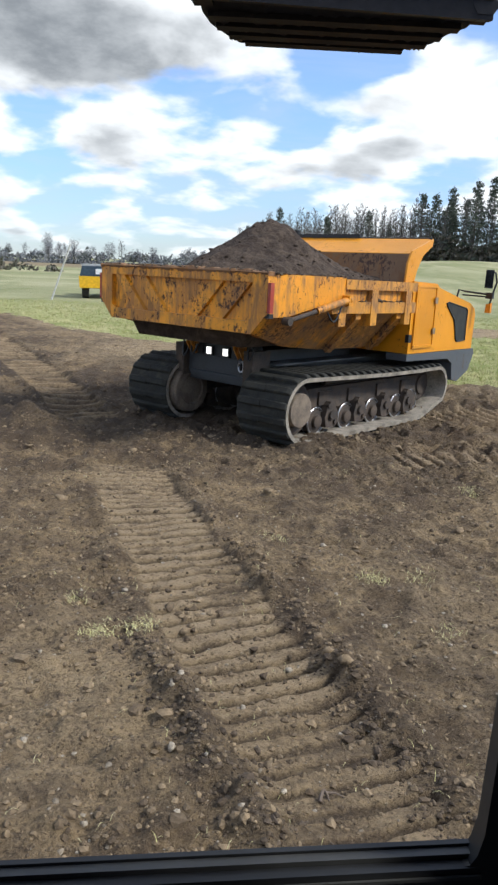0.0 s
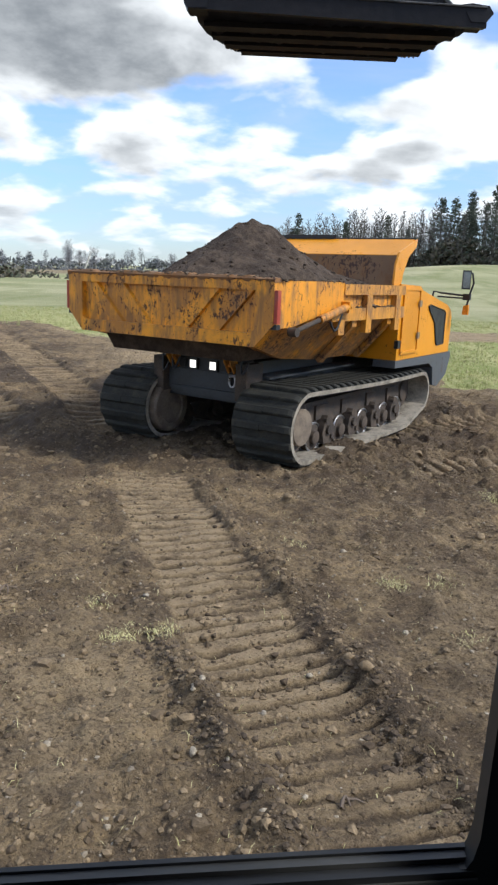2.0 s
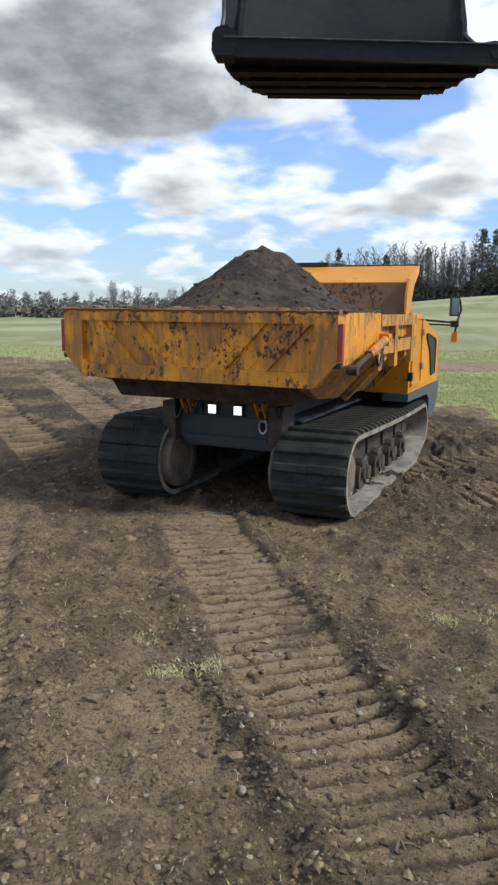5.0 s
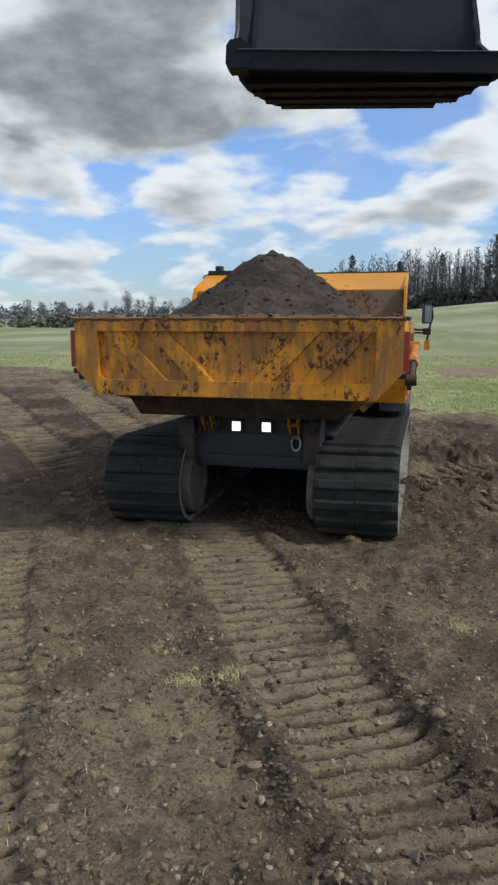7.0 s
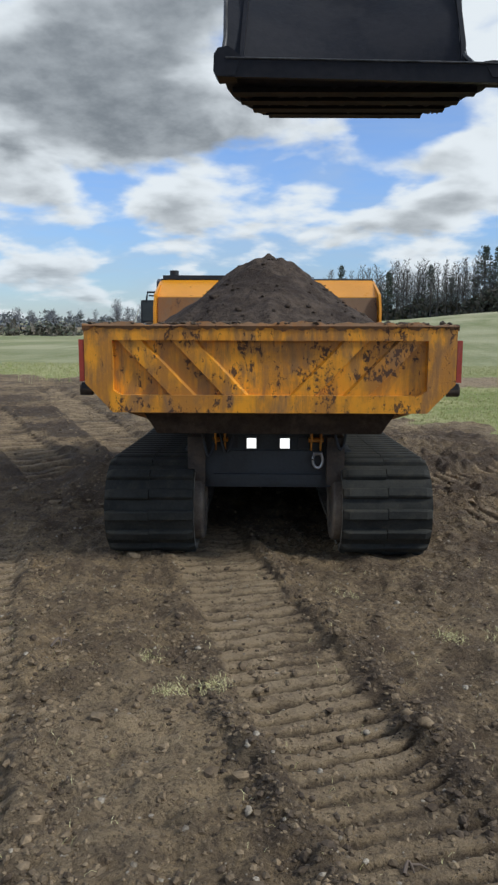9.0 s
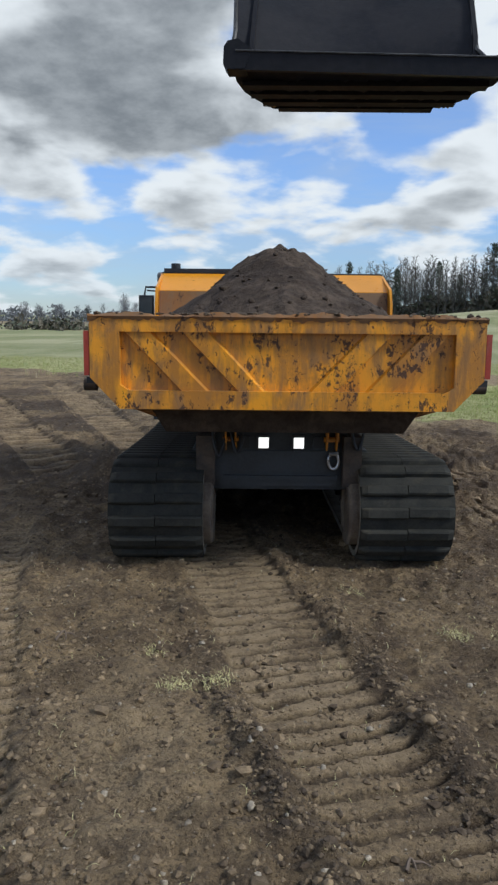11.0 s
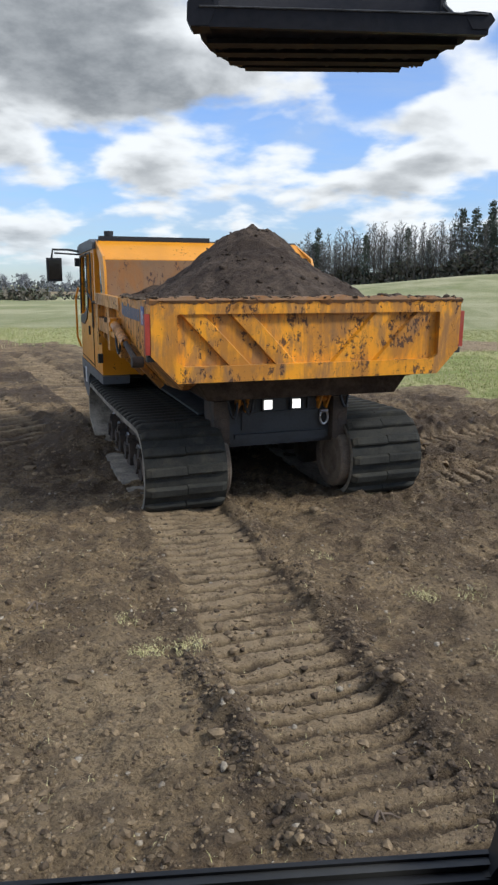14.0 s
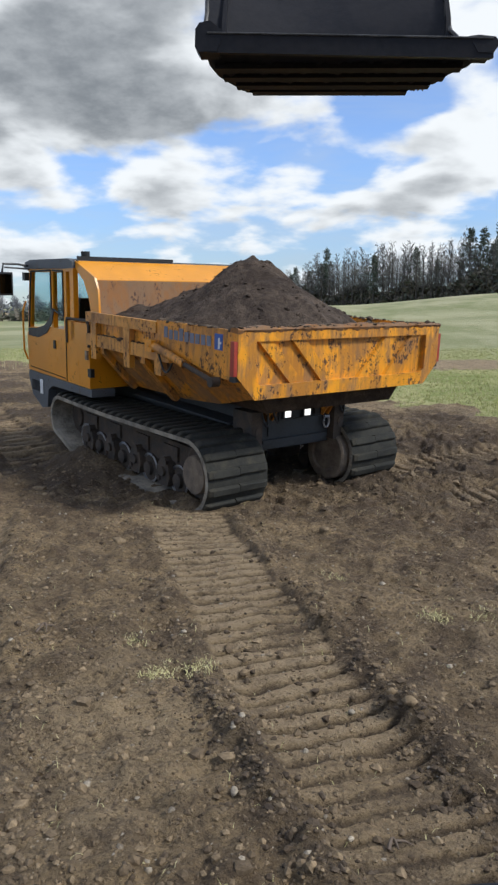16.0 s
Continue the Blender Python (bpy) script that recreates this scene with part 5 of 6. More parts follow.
def make_cab_window():
    zc = 1.382
    a, b = Vector((-0.75, 0.693, zc)), Vector((0.30, 0.85, zc))
    d = (b - a).normalized()
    nrm = Vector((-d.y, d.x, 0))

    def bar(z0, z1, y0, y1, end=0.0):
        bm = bmesh.new()
        c = []
        for p in (a, b + d * end):
            for yy, zz in ((y0, z0), (y1, z0), (y1, z1), (y0, z1)):
                c.append(bm.verts.new(p + nrm * yy + Vector((0, 0, zz - zc))))
        for q in ((0, 1, 2, 3), (4, 5, 6, 7), (0, 1, 5, 4), (1, 2, 6, 5), (2, 3, 7, 6), (3, 0, 4, 7)):
            bm.faces.new([c[i] for i in q])
        bevelled(bm, c, 0.004)
        return bm

    sill = ex_part("window_sill_bar", bar(zc - 0.037, zc - 0.012, -0.012, 0.022), M_CABTRIM, None, "black lower bar of the cab window")
    ex_part("seal", bar(zc - 0.0115, zc - 0.004, 0.004, 0.0175), M_SEAL, sill)
    ex_part("seal", bar(zc - 0.027, zc - 0.022, -0.016, -0.0125), M_SEAL, sill)
    ex_part("seal_lip", bar(zc - 0.011, zc, 0.018, 0.026), M_CABTRIM, sill)
    bm = bmesh.new()
    prism(bm, ((0.286, 1.372), (0.294, 1.388), (0.300, 1.42), (0.308, 1.75), (0.303, 2.9), (0.345, 2.9), (0.345, 1.15), (0.296, 1.15), (0.292, 1.315), (0.262, 1.328), (0.205, 1.333), (0.21, 1.351), (0.235, 1.360)), "y", 0.838, 0.875, 0.003)
    pillar = ex_part("window_pillar", bm, M_CABTRIM, None, "black window pillar with a rounded lower corner")
    bm = bmesh.new()
    prism(bm, ((0.322, 1.2), (0.330, 1.45), (0.36, 2.9), (0.42, 2.9), (0.42, 1.2)), "y", 0.80, 0.832, 0.004)
    ex_part("pillar_cover", bm, M_PILLAR, pillar, "grey plastic pillar cover")
    # cab shell round the seat, open to the front
    # out of view; added to keep sky light off the window bars
    for nm, dims in (("cab_roof", (-0.66, 0.50, -0.92, 0.74, 2.78, 2.84)), ("cab_back", (-0.66, 0.50, -0.92, -0.86, 1.125, 2.775)), ("cab_side", (-0.66, -0.61, -0.855, 0.60, 1.125, 2.775)), ("cab_side", (0.45, 0.50, -0.855, 0.70, 1.125, 2.775))):
        bm = bmesh.new()
        box(bm, *dims, 0.01)
        ex_part(nm, bm, M_CABTRIM)
    # house, slew ring and crawlers that carry the cab
    bm = bmesh.new()
    box(bm, -0.75, 1.55, -2.4, 0.72, 0.95, 1.12, 0.03)
    ex_part("upper_deck", bm, M_GREY)
    bm = bmesh.new()
    box(bm, -0.72, 1.5, -2.35, -0.96, 1.125, 1.95, 0.05)
    ex_part("engine_house", bm, M_GREY)
    bm = bmesh.new()
    box(bm, -0.55, 1.35, -1.5, 0.5, 0.35, 0.945, 0.05)
    ex_part("undercarriage", bm, M_CHASSIS)
    for x in (-0.75, 1.15):
        bm = bmesh.new()
        prism(bm, ((-1.9, 0.35), (-1.75, 0.7), (0.75, 0.7), (0.9, 0.35), (0.7, 0.0), (-1.7, 0.0)), "x", x - 0.02, x + 0.43, 0.05)
        ex_part("crawler", bm, M_RUBBER)


make_bucket()
make_cab_window()


# ---- distance: trees, hedges, parked vehicle ----
def quads_cloud(g, centres, spread, size, count, squash=1.0):
    """Small randomly turned flakes about some points."""
    c = np.repeat(centres, count, axis=0)
    c = c + g.normal(0, 1, c.shape) * np.array((spread, spread, spread * squash))
    n = len(c)
    u = g.normal(0, 1, (n, 3)); u /= np.linalg.norm(u, axis=1, keepdims=True)
    v = g.normal(0, 1, (n, 3)); v -= (v * u).sum(1, keepdims=True) * u; v /= np.linalg.norm(v, axis=1, keepdims=True)
    s = size * g.uniform(0.5, 1.4, (n, 1))
    p = np.stack([c - u * s, c + v * s * 0.45, c + u * s, c - v * s * 0.45], 1).reshape(-1, 3)
    return p, np.arange(4 * n).reshape(-1, 4)


def mesh_of(name, points, faces, material):
    me = bpy.data.meshes.new(name)
    me.from_pydata(points.tolist(), [], faces.tolist())
    me.materials.append(material)
    return me


def conifer(seed, h):
    g = np.random.default_rng(seed)
    tree = holder("conifer_tree", "tall dark pine with a thin uneven crown at the field's edge", "tree")
    bm = bmesh.new()
    tube(bm, [(0.12 * g.normal() * t, 0.12 * g.normal() * t, h * t) for t in np.linspace(0, 1, 8)], [0.20 * (1 - t) + 0.02 for t in np.linspace(0, 1, 8)], 7)
    low = g.uniform(0.16, 0.34)
    centres = []
    for k in range(38):
        t = low + (1 - low) * (k / 38) ** 0.95
        reach = (0.25 * h * (1 - t) ** 0.8 + 0.25) * g.uniform(0.35, 1.2)
        a = k * 2.4 + g.normal() * 0.3
        tip = (reach * math.cos(a), reach * math.sin(a), h * t + reach * g.uniform(-0.15, 0.25))
        tube(bm, ((0, 0, h * t), tip), [0.05, 0.015], 4, caps=False)
        for q in np.linspace(0.35, 1.0, 4):
            centres.append((tip[0] * q, tip[1] * q, h * t + (tip[2] - h * t) * q))
    centres.append((0, 0, h))
    part("trunk", bm, M_BARK, tree)
    p, f = quads_cloud(g, np.array(centres), 0.34, 0.26, 9, 0.5)
    crown = new("crown", mesh_of("crown", p, f, M_NEEDLE))
    crown.parent = tree
    return tree


def bare_tree(seed, h, wide=0.22, name="bare_tree", label="leafless slender tree with fine grey twigs"):
    g = np.random.default_rng(seed)
    tree = holder(name, label, "tree")
    bm = bmesh.new()
    tube(bm, [(0.25 * g.normal() * t, 0.25 * g.normal() * t, h * 0.96 * t) for t in np.linspace(0, 1, 7)], [0.17 * (1 - t) ** 0.8 + 0.015 for t in np.linspace(0, 1, 7)], 6)
    segs = []
    for k in range(30):
        t = 0.22 + 0.76 * k / 30
        L = h * wide * (1.1 - 0.75 * t) * g.uniform(0.6, 1.2)
        a = k * 2.4 + g.normal() * 0.4
        rise = g.uniform(0.5, 1.1)
        b0 = np.array((0, 0, h * t))
        b1 = b0 + L * np.array((math.cos(a), math.sin(a), rise)) / math.hypot(1, rise)
        tube(bm, (b0, (b0 + b1) / 2 + np.array((0, 0, -0.05 * L)), b1), [0.045, 0.03, 0.012], 4, caps=False)
        for _ in range(16):
            q = g.uniform(0.25, 1.0)
            s = b0 + (b1 - b0) * q
            segs.append((s, s + g.normal(0, 1, 3) * np.array((0.30, 0.30, 0.34)) * L * 0.55 + np.array((0, 0, 0.2 * L))))
    part("trunk", bm, M_BARK, tree)
    pts, fs = [], []
    for s, e in segs:
        d = e - s
        o = np.cross(d, g.normal(0, 1, 3)); o /= max(np.linalg.norm(o), 1e-6)
        for j in range(3):
            q = s + d * (0.3 + 0.3 * j)
            tip = q + (d * 0.5 + g.normal(0, 1, 3) * np.linalg.norm(d) * 0.35)
            n = len(pts)
            pts += [q - o * 0.025, q + o * 0.025, tip]
            fs.append((n, n + 1, n + 2))
        n = len(pts)
        pts += [s - o * 0.035, s + o * 0.035, e]
        fs.append((n, n + 1, n + 2))
    crown = new("crown", mesh_of("crown", np.array(pts), np.array(fs), M_TWIG if name == "bare_tree" else M_HAZETWIG))
    crown.parent = tree
    return tree


def plant(kinds, spots, group):
    """Set out trees: the first of each kind is moved to its place, the others are copies."""
    used = set()
    for kind, x, y, s, turn in spots:
        m = Matrix.LocRotScale((x, y, ground_height(x, y) - 0.15), Euler((0, 0, turn)), (s, s, s))
        src = kinds[kind]
        if kind in used:
            ob = copy_thing(src, Matrix.Translation(m.translation) @ Euler((0, 0, turn)).to_matrix().to_4x4())
        else:
            ob, _ = src, used.add(kind)
            ob.matrix_basis = m
        ob.scale = (s, s, s)
        tagged(ob, group=group)


g = np.random.default_rng(21)
wood = [conifer(31, 15), conifer(32, 14), conifer(33, 12.5), bare_tree(41, 13.5), bare_tree(42, 12.5, 0.18), bare_tree(43, 14.5, 0.2)]
spots = []
line = lambda t: (-4 + 66 * t, 232 - 94 * t)
for k in range(150):
    t = (k + 0.35 * g.normal()) / 149
    x, y = line(t)
    dark = g.random() < (0.05 if t < 0.64 else 0.38)
    kind = int(g.integers(0, 3)) if dark else int(g.integers(3, 6))
    spots.append((kind, x, y + g.normal() * 4.5, g.uniform(0.72, 1.08) * (1.06 if dark and t > 0.6 else 1.0 if t > 0.1 else 0.8), g.uniform(0, 6.28)))
plant(wood, spots, "row of trees behind the field")

field_trees = [bare_tree(51, 6.5, 0.42, "hedgerow_tree", "small leafless hedgerow tree with a round crown"), bare_tree(52, 7.5, 0.5, "hedgerow_tree", "small leafless hedgerow tree with a round crown"), bare_tree(53, 5.5, 0.5, "hedgerow_tree", "small leafless hedgerow tree with a round crown")]
spots = []
for k in range(20):
    x = -128 + 112 * (k + 0.6 * g.normal()) / 19
    spots.append((int(g.integers(0, 3)), x, 262 + g.normal() * 9, g.uniform(0.45, 1.05), g.uniform(0, 6.28)))
plant(field_trees, spots, "hedgerow trees across the field")
far_trees = [bare_tree(61, 13, 0.45, "distant_tree", "distant leafless tree, greyed by haze"), bare_tree(62, 11, 0.5, "distant_tree", "distant leafless tree, greyed by haze")]
spots = []
for k in range(26):
    u = (k + 0.5 * g.normal()) / 25
    spots.append((int(g.integers(0, 2)), -235 + 200 * u + g.normal() * 4, 520 + g.normal() * 12, g.uniform(0.5, 0.8) + 0.45 * math.exp(-((u - 0.47) / 0.10) ** 2) + 0.25 * math.exp(-((u - 0.72) / 0.08) ** 2), g.uniform(0, 6.28)))
plant(far_trees, spots, "far wood on the horizon")


def scrub(name, pts, spread, size, count, label, material=None):
    p, f = quads_cloud(g, np.array(pts), spread, size, count, 0.6)
    p[:, 2] = np.maximum(p[:, 2], ground_height(p[:, 0], p[:, 1]) - 0.05)
    tagged(new(name, mesh_of(name, p, f, material or M_HEDGE)), label, "undergrowth", kind="stuff")


pts = []
for k in range(1300):
    x, y = line(g.uniform(-0.05, 1.05))
    y -= abs(g.normal()) * 2.0
    pts.append((x, y, ground_height(x, y) + g.uniform(0, 1) ** 1.5 * (3.6 + 1.5 * math.sin(x * 0.5))))
scrub("undergrowth", pts, 0.8, 0.55, 26, "dark leafless undergrowth along the foot of the trees")
pts = []
for k in range(420):
    x = g.uniform(-150, -8)
    pts.append((x, 250 + g.normal() * 3, ground_height(x, 250.0) + abs(g.normal()) * 0.45))
scrub("hedge", pts, 0.9, 0.6, 16, "low leafless hedge across the field, greyed by haze", M_HAZEHEDGE)
pts = []
for k in range(60):
    pts.append((-40 + g.normal() * 4.5, 108 + g.normal() * 3, 0.2 + abs(g.normal()) * 0.45))
scrub("bramble_patch", pts, 0.5, 0.4, 26, "low dark bramble patch in the field")
pts = []
for k in range(240):
    x = g.uniform(-330, -30)
    pts.append((x, 500 + g.normal() * 6, ground_height(x, 500.0) + abs(g.normal()) * 2.4))
scrub("far_hedge", pts, 2.0, 1.4, 18, "distant hedge on the horizon, greyed by haze", M_HAZEHEDGE)


def make_parked_lorry():
    lorry = holder("parked_lorry", "small yellow lorry with a dark windscreen, parked in the rough grass", "lorry", pose(-8.15, 41.0, ground_height(-8.15, 41.0), 0, 0, 12))
    bm = bmesh.new()
    prism(bm, ((-1.15, 0.72), (-1.18, 1.50), (1.18, 1.50), (1.15, 0.72)), "y", -1.0, 1.0, 0.06)
    part("cab_body", bm, plain_material("yellow_lorry_paint", (0.74, 0.42, 0.012), 0.35), lorry, "yellow painted cab")
    bm = bmesh.new()
    prism(bm, ((-1.14, 1.505), (-1.0, 2.18), (1.0, 2.18), (1.14, 1.505)), "y", -0.95, 0.95, 0.08)
    part("windscreen", bm, plain_material("dark_windscreen", (0.05, 0.075, 0.11), 0.15), lorry, "dark blue glass")
    bm = bmesh.new()
    box(bm, -1.05, 1.05, -0.95, 0.98, 2.185, 2.30, 0.04)
    part("roof", bm, plain_material("grey_lorry_roof", (0.36, 0.37, 0.38), 0.5), lorry)
    bm = bmesh.new()
    box(bm, -0.30, 0.20, -0.99, -0.955, 1.65, 2.0, 0.01)
    part("sun_screen", bm, M_WHITE, lorry)
    bm = bmesh.new()
    box(bm, -1.0, 1.0, 1.0, 4.2, 0.6, 1.3, 0.05)
    part("load_bed", bm, M_CHASSIS, lorry)
    for x in (-0.85, 0.85):
        for y in (-0.3, 3.2):
            bm = bmesh.new()
            lathe_x(bm, ((-0.19, 0.30), (-0.17, 0.46), (0.17, 0.46), (0.19, 0.30), (0.20, 0.0)), 20)
            ob = part("wheel", bm, M_RUBBER, lorry)
            ob.location = (x, y, 0.46)
    lorry.scale = (1.0, 1.0, 0.79)
    bm = bmesh.new()
    tube(bm, ((-10.05, 37.5, ground_height(-10.05, 37.5) - 0.2), (-9.0, 37.6, 2.75)), [0.05, 0.035], 8)
    thing("leaning_pole", bm, plain_material("weathered_pole", (0.55, 0.53, 0.48), 0.7), "pale weathered pole leaning in the grass", "pole")


make_parked_lorry()


# ---- loose things on the soil ----
def soil_spots(g, n, x0, x1, y0, y1, near_edges=0.0, lines=None):
    """Random places on bare soil; some gathered along the sides of the track prints."""
    out_ = []
    while len(out_) < n:
        if near_edges and g.random() < near_edges:
            ln, half, *_ = (lines or PRINTS)[int(g.integers(0, len(lines or PRINTS)))]
            k = int(g.integers(0, len(ln) - 1))
            t = g.random()
            ax, ay = ln[k]; bx, by = ln[k + 1]
            L = math.hypot(bx - ax, by - ay)
            off = g.normal() * half * 0.7 if lines else (half + 0.10 + abs(g.normal()) * 0.10) * (1 if g.random() < 0.6 else -1)
            x, y = ax + (bx - ax) * t + off * (by - ay) / L, ay + (by - ay) * t - off * (bx - ax) / L
        else:
            x, y = g.uniform(x0, x1), y0 + (y1 - y0) * g.random() ** 1.4
        if x0 <= x <= x1 and y0 <= y <= y1 and y < grass_edge(x) - 0.3:
            out_.append((x, y))
    return np.array(out_)


def scatter(name, n, size, area, material, label, category, near_edges, flat=0.7, seed=1, lines=None):
    g = np.random.default_rng(seed)
    xy = soil_spots(g, n, *area, near_edges, lines)
    z = ground_height(xy[:, 0], xy[:, 1])
    shapes = [lump(g, 1.0, flat) for _ in range(24)]
    pieces = []
    for (x, y), zz in zip(xy, z):
        v, f = shapes[int(g.integers(0, 24))]
        r = size * (0.35 + g.exponential(0.55))
        a = g.uniform(0, 6.28)
        c, s = math.cos(a), math.sin(a)
        vv = v * min(r, size * 2.6)
        vv = np.stack([vv[:, 0] * c - vv[:, 1] * s, vv[:, 0] * s + vv[:, 1] * c, vv[:, 2]], 1)
        pieces.append((vv + np.array((x, y, zz + 0.02 * r)), f))
    return joined(name, pieces, material, label, category)


scatter("soil_clods", 24000, 0.0095, (-3.4, 3.6, 1.9, 9.5), M_CLOD, "loose soil crumbs scattered over the churned ground", "clods", 0.30, 0.75, 71)
scatter("far_clods", 2600, 0.022, (-9.0, 8.0, 8.0, 19.0), M_CLOD, "larger clods on the churned ground", "clods", 0.25, 0.75, 72)
scatter("pebbles", 2600, 0.0065, (-3.2, 3.4, 1.9, 8.5), M_STONE, "small pale pebbles in the soil", "pebbles", 0.1, 0.6, 73)
scatter("buried_stones", 900, 0.015, (-2.6, 0.2, 2.0, 5.0), M_CLOD, "brown stones and hard clods half buried in the soil", "stones", 0.0, 0.75, 75)
scatter("berm_clods", 1300, 0.0095, (-2.0, 1.3, 2.1, 5.4), M_DARKCLOD, "dark moist clods heaped beside the track print", "clods", 1.0, 0.8, 74, BERMS)


def make_stones():
    g = np.random.default_rng(81)
    known = [(-0.25, 2.90, 0.026), (-0.72, 4.44, 0.018), (0.28, 6.7, 0.045), (0.07, 3.28, 0.016), (-1.6, 6.25, 0.05), (0.69, 5.46, 0.022), (0.95, 4.16, 0.024), (1.9, 5.9, 0.04), (0.55, 3.75, 0.032), (0.62, 3.55, 0.04)]
    for k in range(34):
        known.append((g.uniform(-2.6, 2.8), g.uniform(2.3, 7.5), g.uniform(0.010, 0.020)))
    for x, y, r in known:
        v, f = lump(g, r, 0.7, 2)
        me = bpy.data.meshes.new("stone")
        me.from_pydata((v + np.array((0, 0, 0.3 * r))).tolist(), [], f)
        me.polygons.foreach_set("use_smooth", [True] * len(me.polygons))
        me.materials.append(M_STONE if r < 0.03 else M_CLOD)
        ob = tagged(new("stone", me), "pale field stone half bedded in the soil", "stone", "stones on the soil")
        ob.location = (x, y, ground_height(x, y))


make_stones()


def blades(name, g, xy, tall, wide, per, material, label, category, lay=0.35):
    """Tufts of narrow blades, each blade one thin bent strip."""
    z = ground_height(xy[:, 0], xy[:, 1])
    base = np.repeat(np.column_stack([xy, z]), per, axis=0)
    n = len(base)
    base[:, :2] += g.normal(0, 0.04, (n, 2))
    a = g.uniform(0, 2 * np.pi, n)
    L = tall * g.uniform(0.45, 1.25, n)
    lean = np.abs(g.normal(0, lay, n)) if lay < 1 else g.uniform(0.75, 1.5, n)
    dx, dy = np.cos(a), np.sin(a)
    side = np.stack([-dy, dx, np.zeros(n)], 1) * (wide / 2)
    mid = base + np.stack([dx * L * 0.5 * np.sin(lean * 0.6), dy * L * 0.5 * np.sin(lean * 0.6), L * 0.5 * np.cos(lean * 0.6)], 1)
    tip = base + np.stack([dx * L * np.sin(lean), dy * L * np.sin(lean), L * np.cos(lean)], 1)
    p = np.stack([base - side, base + side, mid + side * 0.7, mid - side * 0.7, tip], 1).reshape(-1, 3)
    i = np.arange(n) * 5
    faces = np.concatenate([np.stack([i, i + 1, i + 2, i + 3], 1)]).tolist() + np.stack([i + 3, i + 2, i + 4], 1).tolist()
    me = bpy.data.meshes.new(name)
    me.from_pydata(p.tolist(), [], faces)
    me.materials.append(material)
    return tagged(new(name, me), label, category, kind="stuff")


def make_grass():
    g = np.random.default_rng(91)
    x, y = g.uniform(-17, 17, 60000), 10.5 + 26 * g.random(60000) ** 1.5
    keep = (y > grass_edge(x) + 0.5 * g.normal(size=60000)) & (x / y > -0.55) & (x / y < 0.45)
    keep &= relief(x, y)[2] > 0.45
    xy = np.column_stack([x[keep], y[keep]])[:12000]
    blades("rough_grass", g, xy, 0.075, 0.012, 7, M_GRASS, "rough tufted grass, green with dry straw-coloured blades", "grass", 0.7)
    xy = np.array([(-9.3 + g.normal() * 0.9, 26 + g.normal() * 1.2) for _ in range(14)] + [(-13 + g.normal() * 1.5, 31 + g.normal()) for _ in range(6)])
    blades("tall_dry_grass", g, xy, 0.42, 0.012, 5, M_GRASS, "tall pale dry grass stalks at the field's edge", "grass", 0.15)
    for x, y, n in ((-0.80, 3.98, 26), (-0.57, 4.02, 22), (0.98, 4.80, 24), (1.34, 4.86, 14), (1.33, 4.08, 10), (-1.05, 4.35, 14), (2.3, 6.9, 26), (0.3, 5.5, 10)):
        xy = np.column_stack([x + g.normal(0, 0.035, n), y + g.normal(0, 0.045, n)])
        blades("straw_tuft", g, xy, 0.036, 0.0035, 9, M_STRAW, "wisps of pale cut straw on the soil", "straw", 1.45)
    xy = soil_spots(g, 420, -2.8, 3.0, 2.0, 8.0)
    blades("straw_bits", g, xy, 0.05, 0.003, 2, M_STRAW, "single straws scattered on the soil", "straw", 1.5)


make_grass()


def make_root():
    for x, y, s in ((-1.66, 4.38, 0.75), (0.42, 2.62, 0.45)):
        bm = bmesh.new()
        tube(bm, [(0.09 * (t - 0.5) * s, 0.10 * math.sin(3 * t) * s, 0.012 + 0.045 * math.sin(math.pi * t) * s) for t in np.linspace(0, 1, 8)], [0.008, 0.009, 0.008, 0.007, 0.007, 0.006, 0.005, 0.003], 6)
        tube(bm, ((0.0, 0.09 * s, 0.05 * s), (0.05, 0.12 * s, 0.03 * s), (0.09, 0.10 * s, 0.0)), [0.006, 0.005, 0.002], 6)
        ob = thing("root", bm, plain_material("dry_root", (0.15, 0.11, 0.08), 0.8), "dry bent root lying on the soil", "root")
        ob.location = (x, y, ground_height(x, y))


make_root()


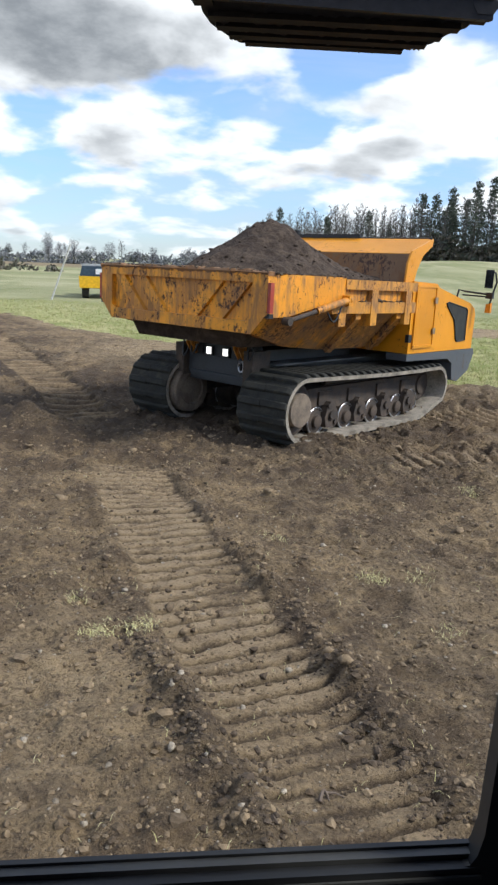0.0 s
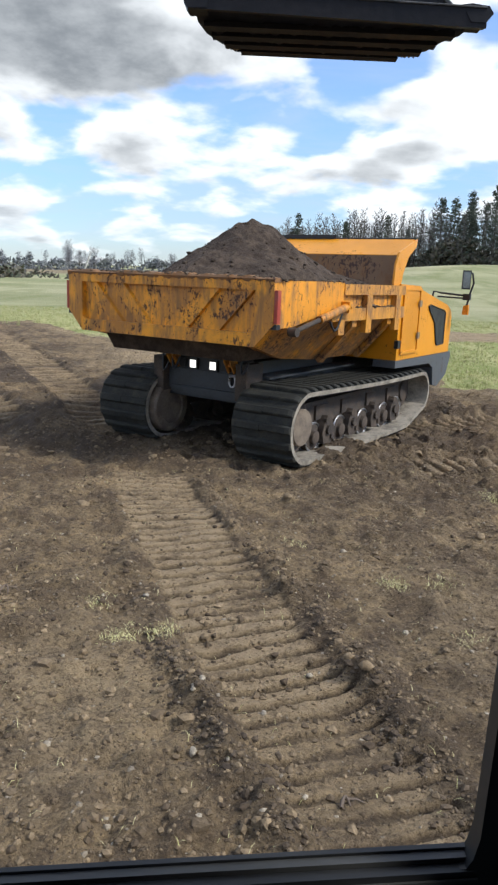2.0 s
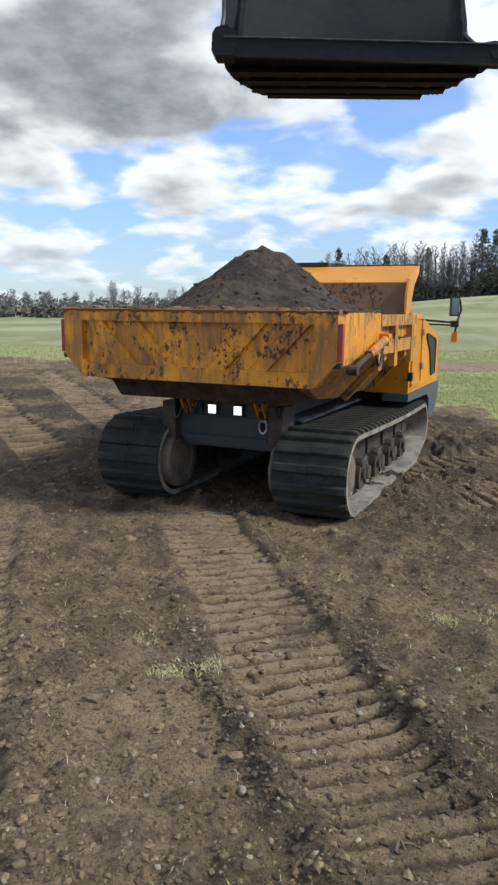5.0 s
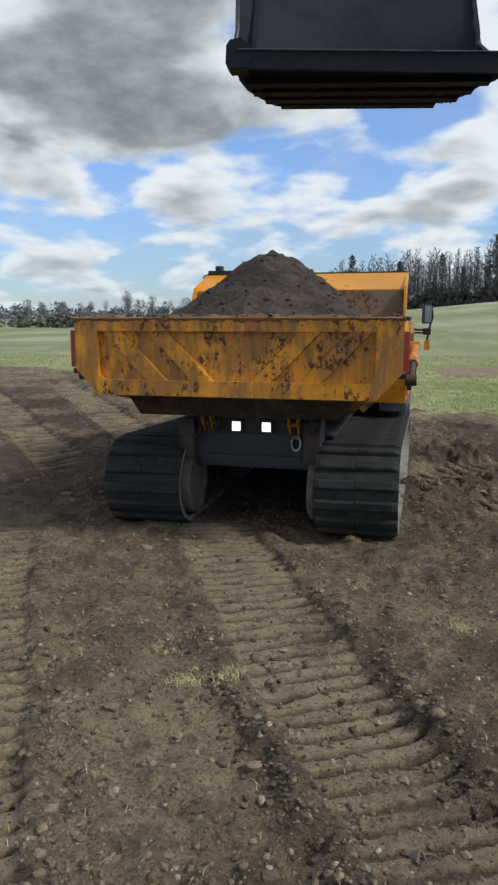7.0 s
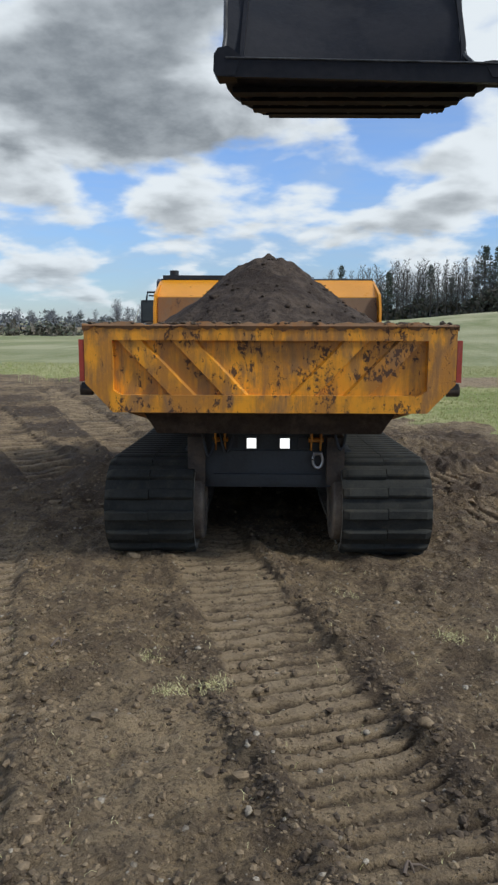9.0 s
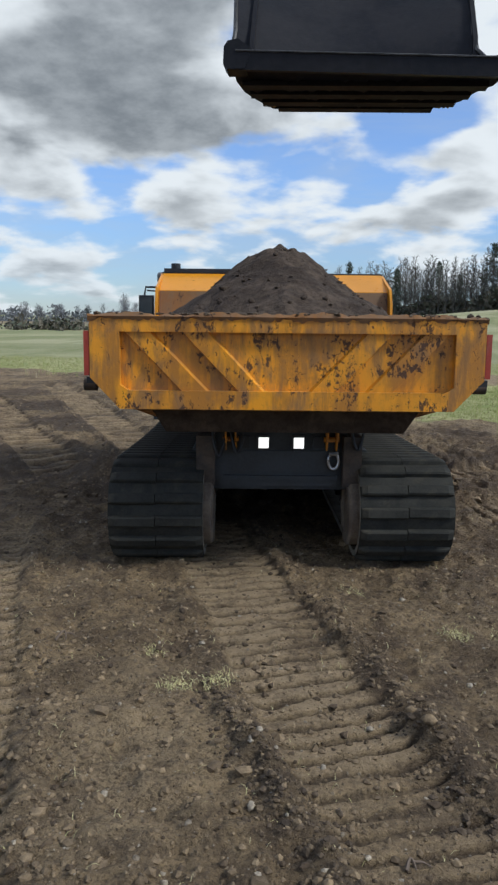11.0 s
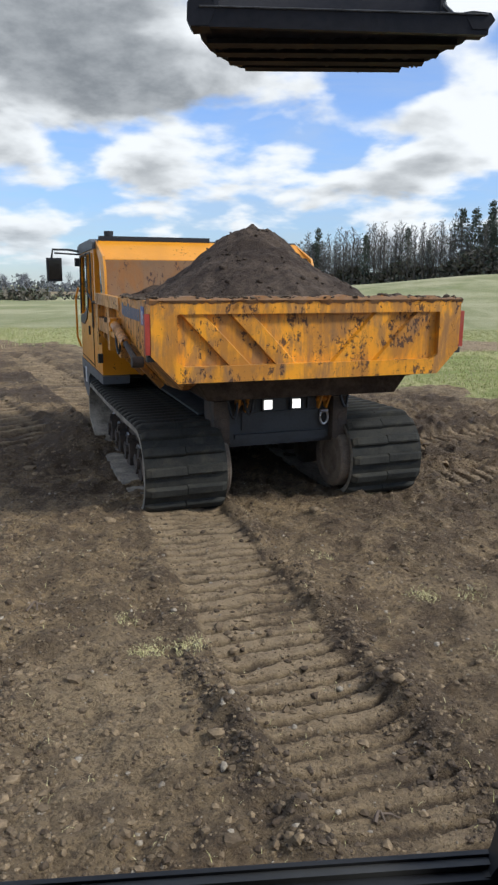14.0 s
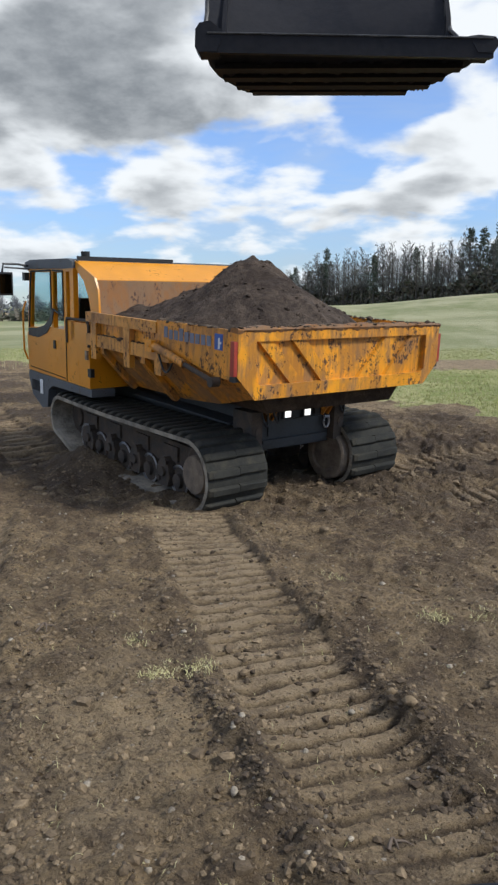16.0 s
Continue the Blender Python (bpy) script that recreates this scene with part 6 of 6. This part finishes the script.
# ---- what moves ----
def between(rows, t):
    """Smooth values between timed rows."""
    ts = [r[0] for r in rows]
    i = max(0, min(len(rows) - 2, int(np.searchsorted(ts, t, "right")) - 1))
    a, b = rows[i], rows[i + 1]
    p, n = rows[max(i - 1, 0)], rows[min(i + 2, len(rows) - 1)]
    h = b[0] - a[0]
    u = (t - a[0]) / h
    out_ = []
    for k in range(1, len(a)):
        va = (b[k] - p[k]) / max(b[0] - p[0], 1e-6)
        vb = (n[k] - a[k]) / max(n[0] - a[0], 1e-6)
        out_.append((2 * u ** 3 - 3 * u ** 2 + 1) * a[k] + (u ** 3 - 2 * u ** 2 + u) * h * va + (3 * u ** 2 - 2 * u ** 3) * b[k] + (u ** 3 - u ** 2) * h * vb)
    return out_


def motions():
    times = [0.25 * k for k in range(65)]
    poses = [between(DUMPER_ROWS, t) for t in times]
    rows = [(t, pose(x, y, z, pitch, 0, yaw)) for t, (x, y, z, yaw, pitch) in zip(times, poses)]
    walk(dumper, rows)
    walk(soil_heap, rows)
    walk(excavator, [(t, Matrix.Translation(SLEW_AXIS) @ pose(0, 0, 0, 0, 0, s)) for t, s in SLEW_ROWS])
    # belts and wheels turn by the way that each side covers on the ground
    gone = {1: [0.0], -1: [0.0]}
    for (x0, y0, _, w0, _), (x1, y1, _, w1, _) in zip(poses, poses[1:]):
        a = radians((w0 + w1) / 2)
        ahead = -(x1 - x0) * math.sin(a) + (y1 - y0) * math.cos(a)
        for side in (1, -1):
            gone[side].append(gone[side][-1] + ahead + side * radians(w1 - w0) * 1.06)
    for ob, side, s0, x in lugs:
        keys = []
        for t, way in zip(times, gone[side]):
            y, z, d = on_run(s0 - way)
            nrm = (d.y, -d.x)
            o = 0.010
            m = Matrix(((-1, 0, 0, x), (0, d.x, nrm[0], y + nrm[0] * o), (0, d.y, nrm[1], z + nrm[1] * o), (0, 0, 0, 1)))
            keys.append((t, m))
        walk(ob, keys)
    for ob, side, place, r in rolling:
        walk(ob, [(t, pose(*place, -math.degrees(way / (r + 0.03)))) for t, way in zip(times, gone[side])])


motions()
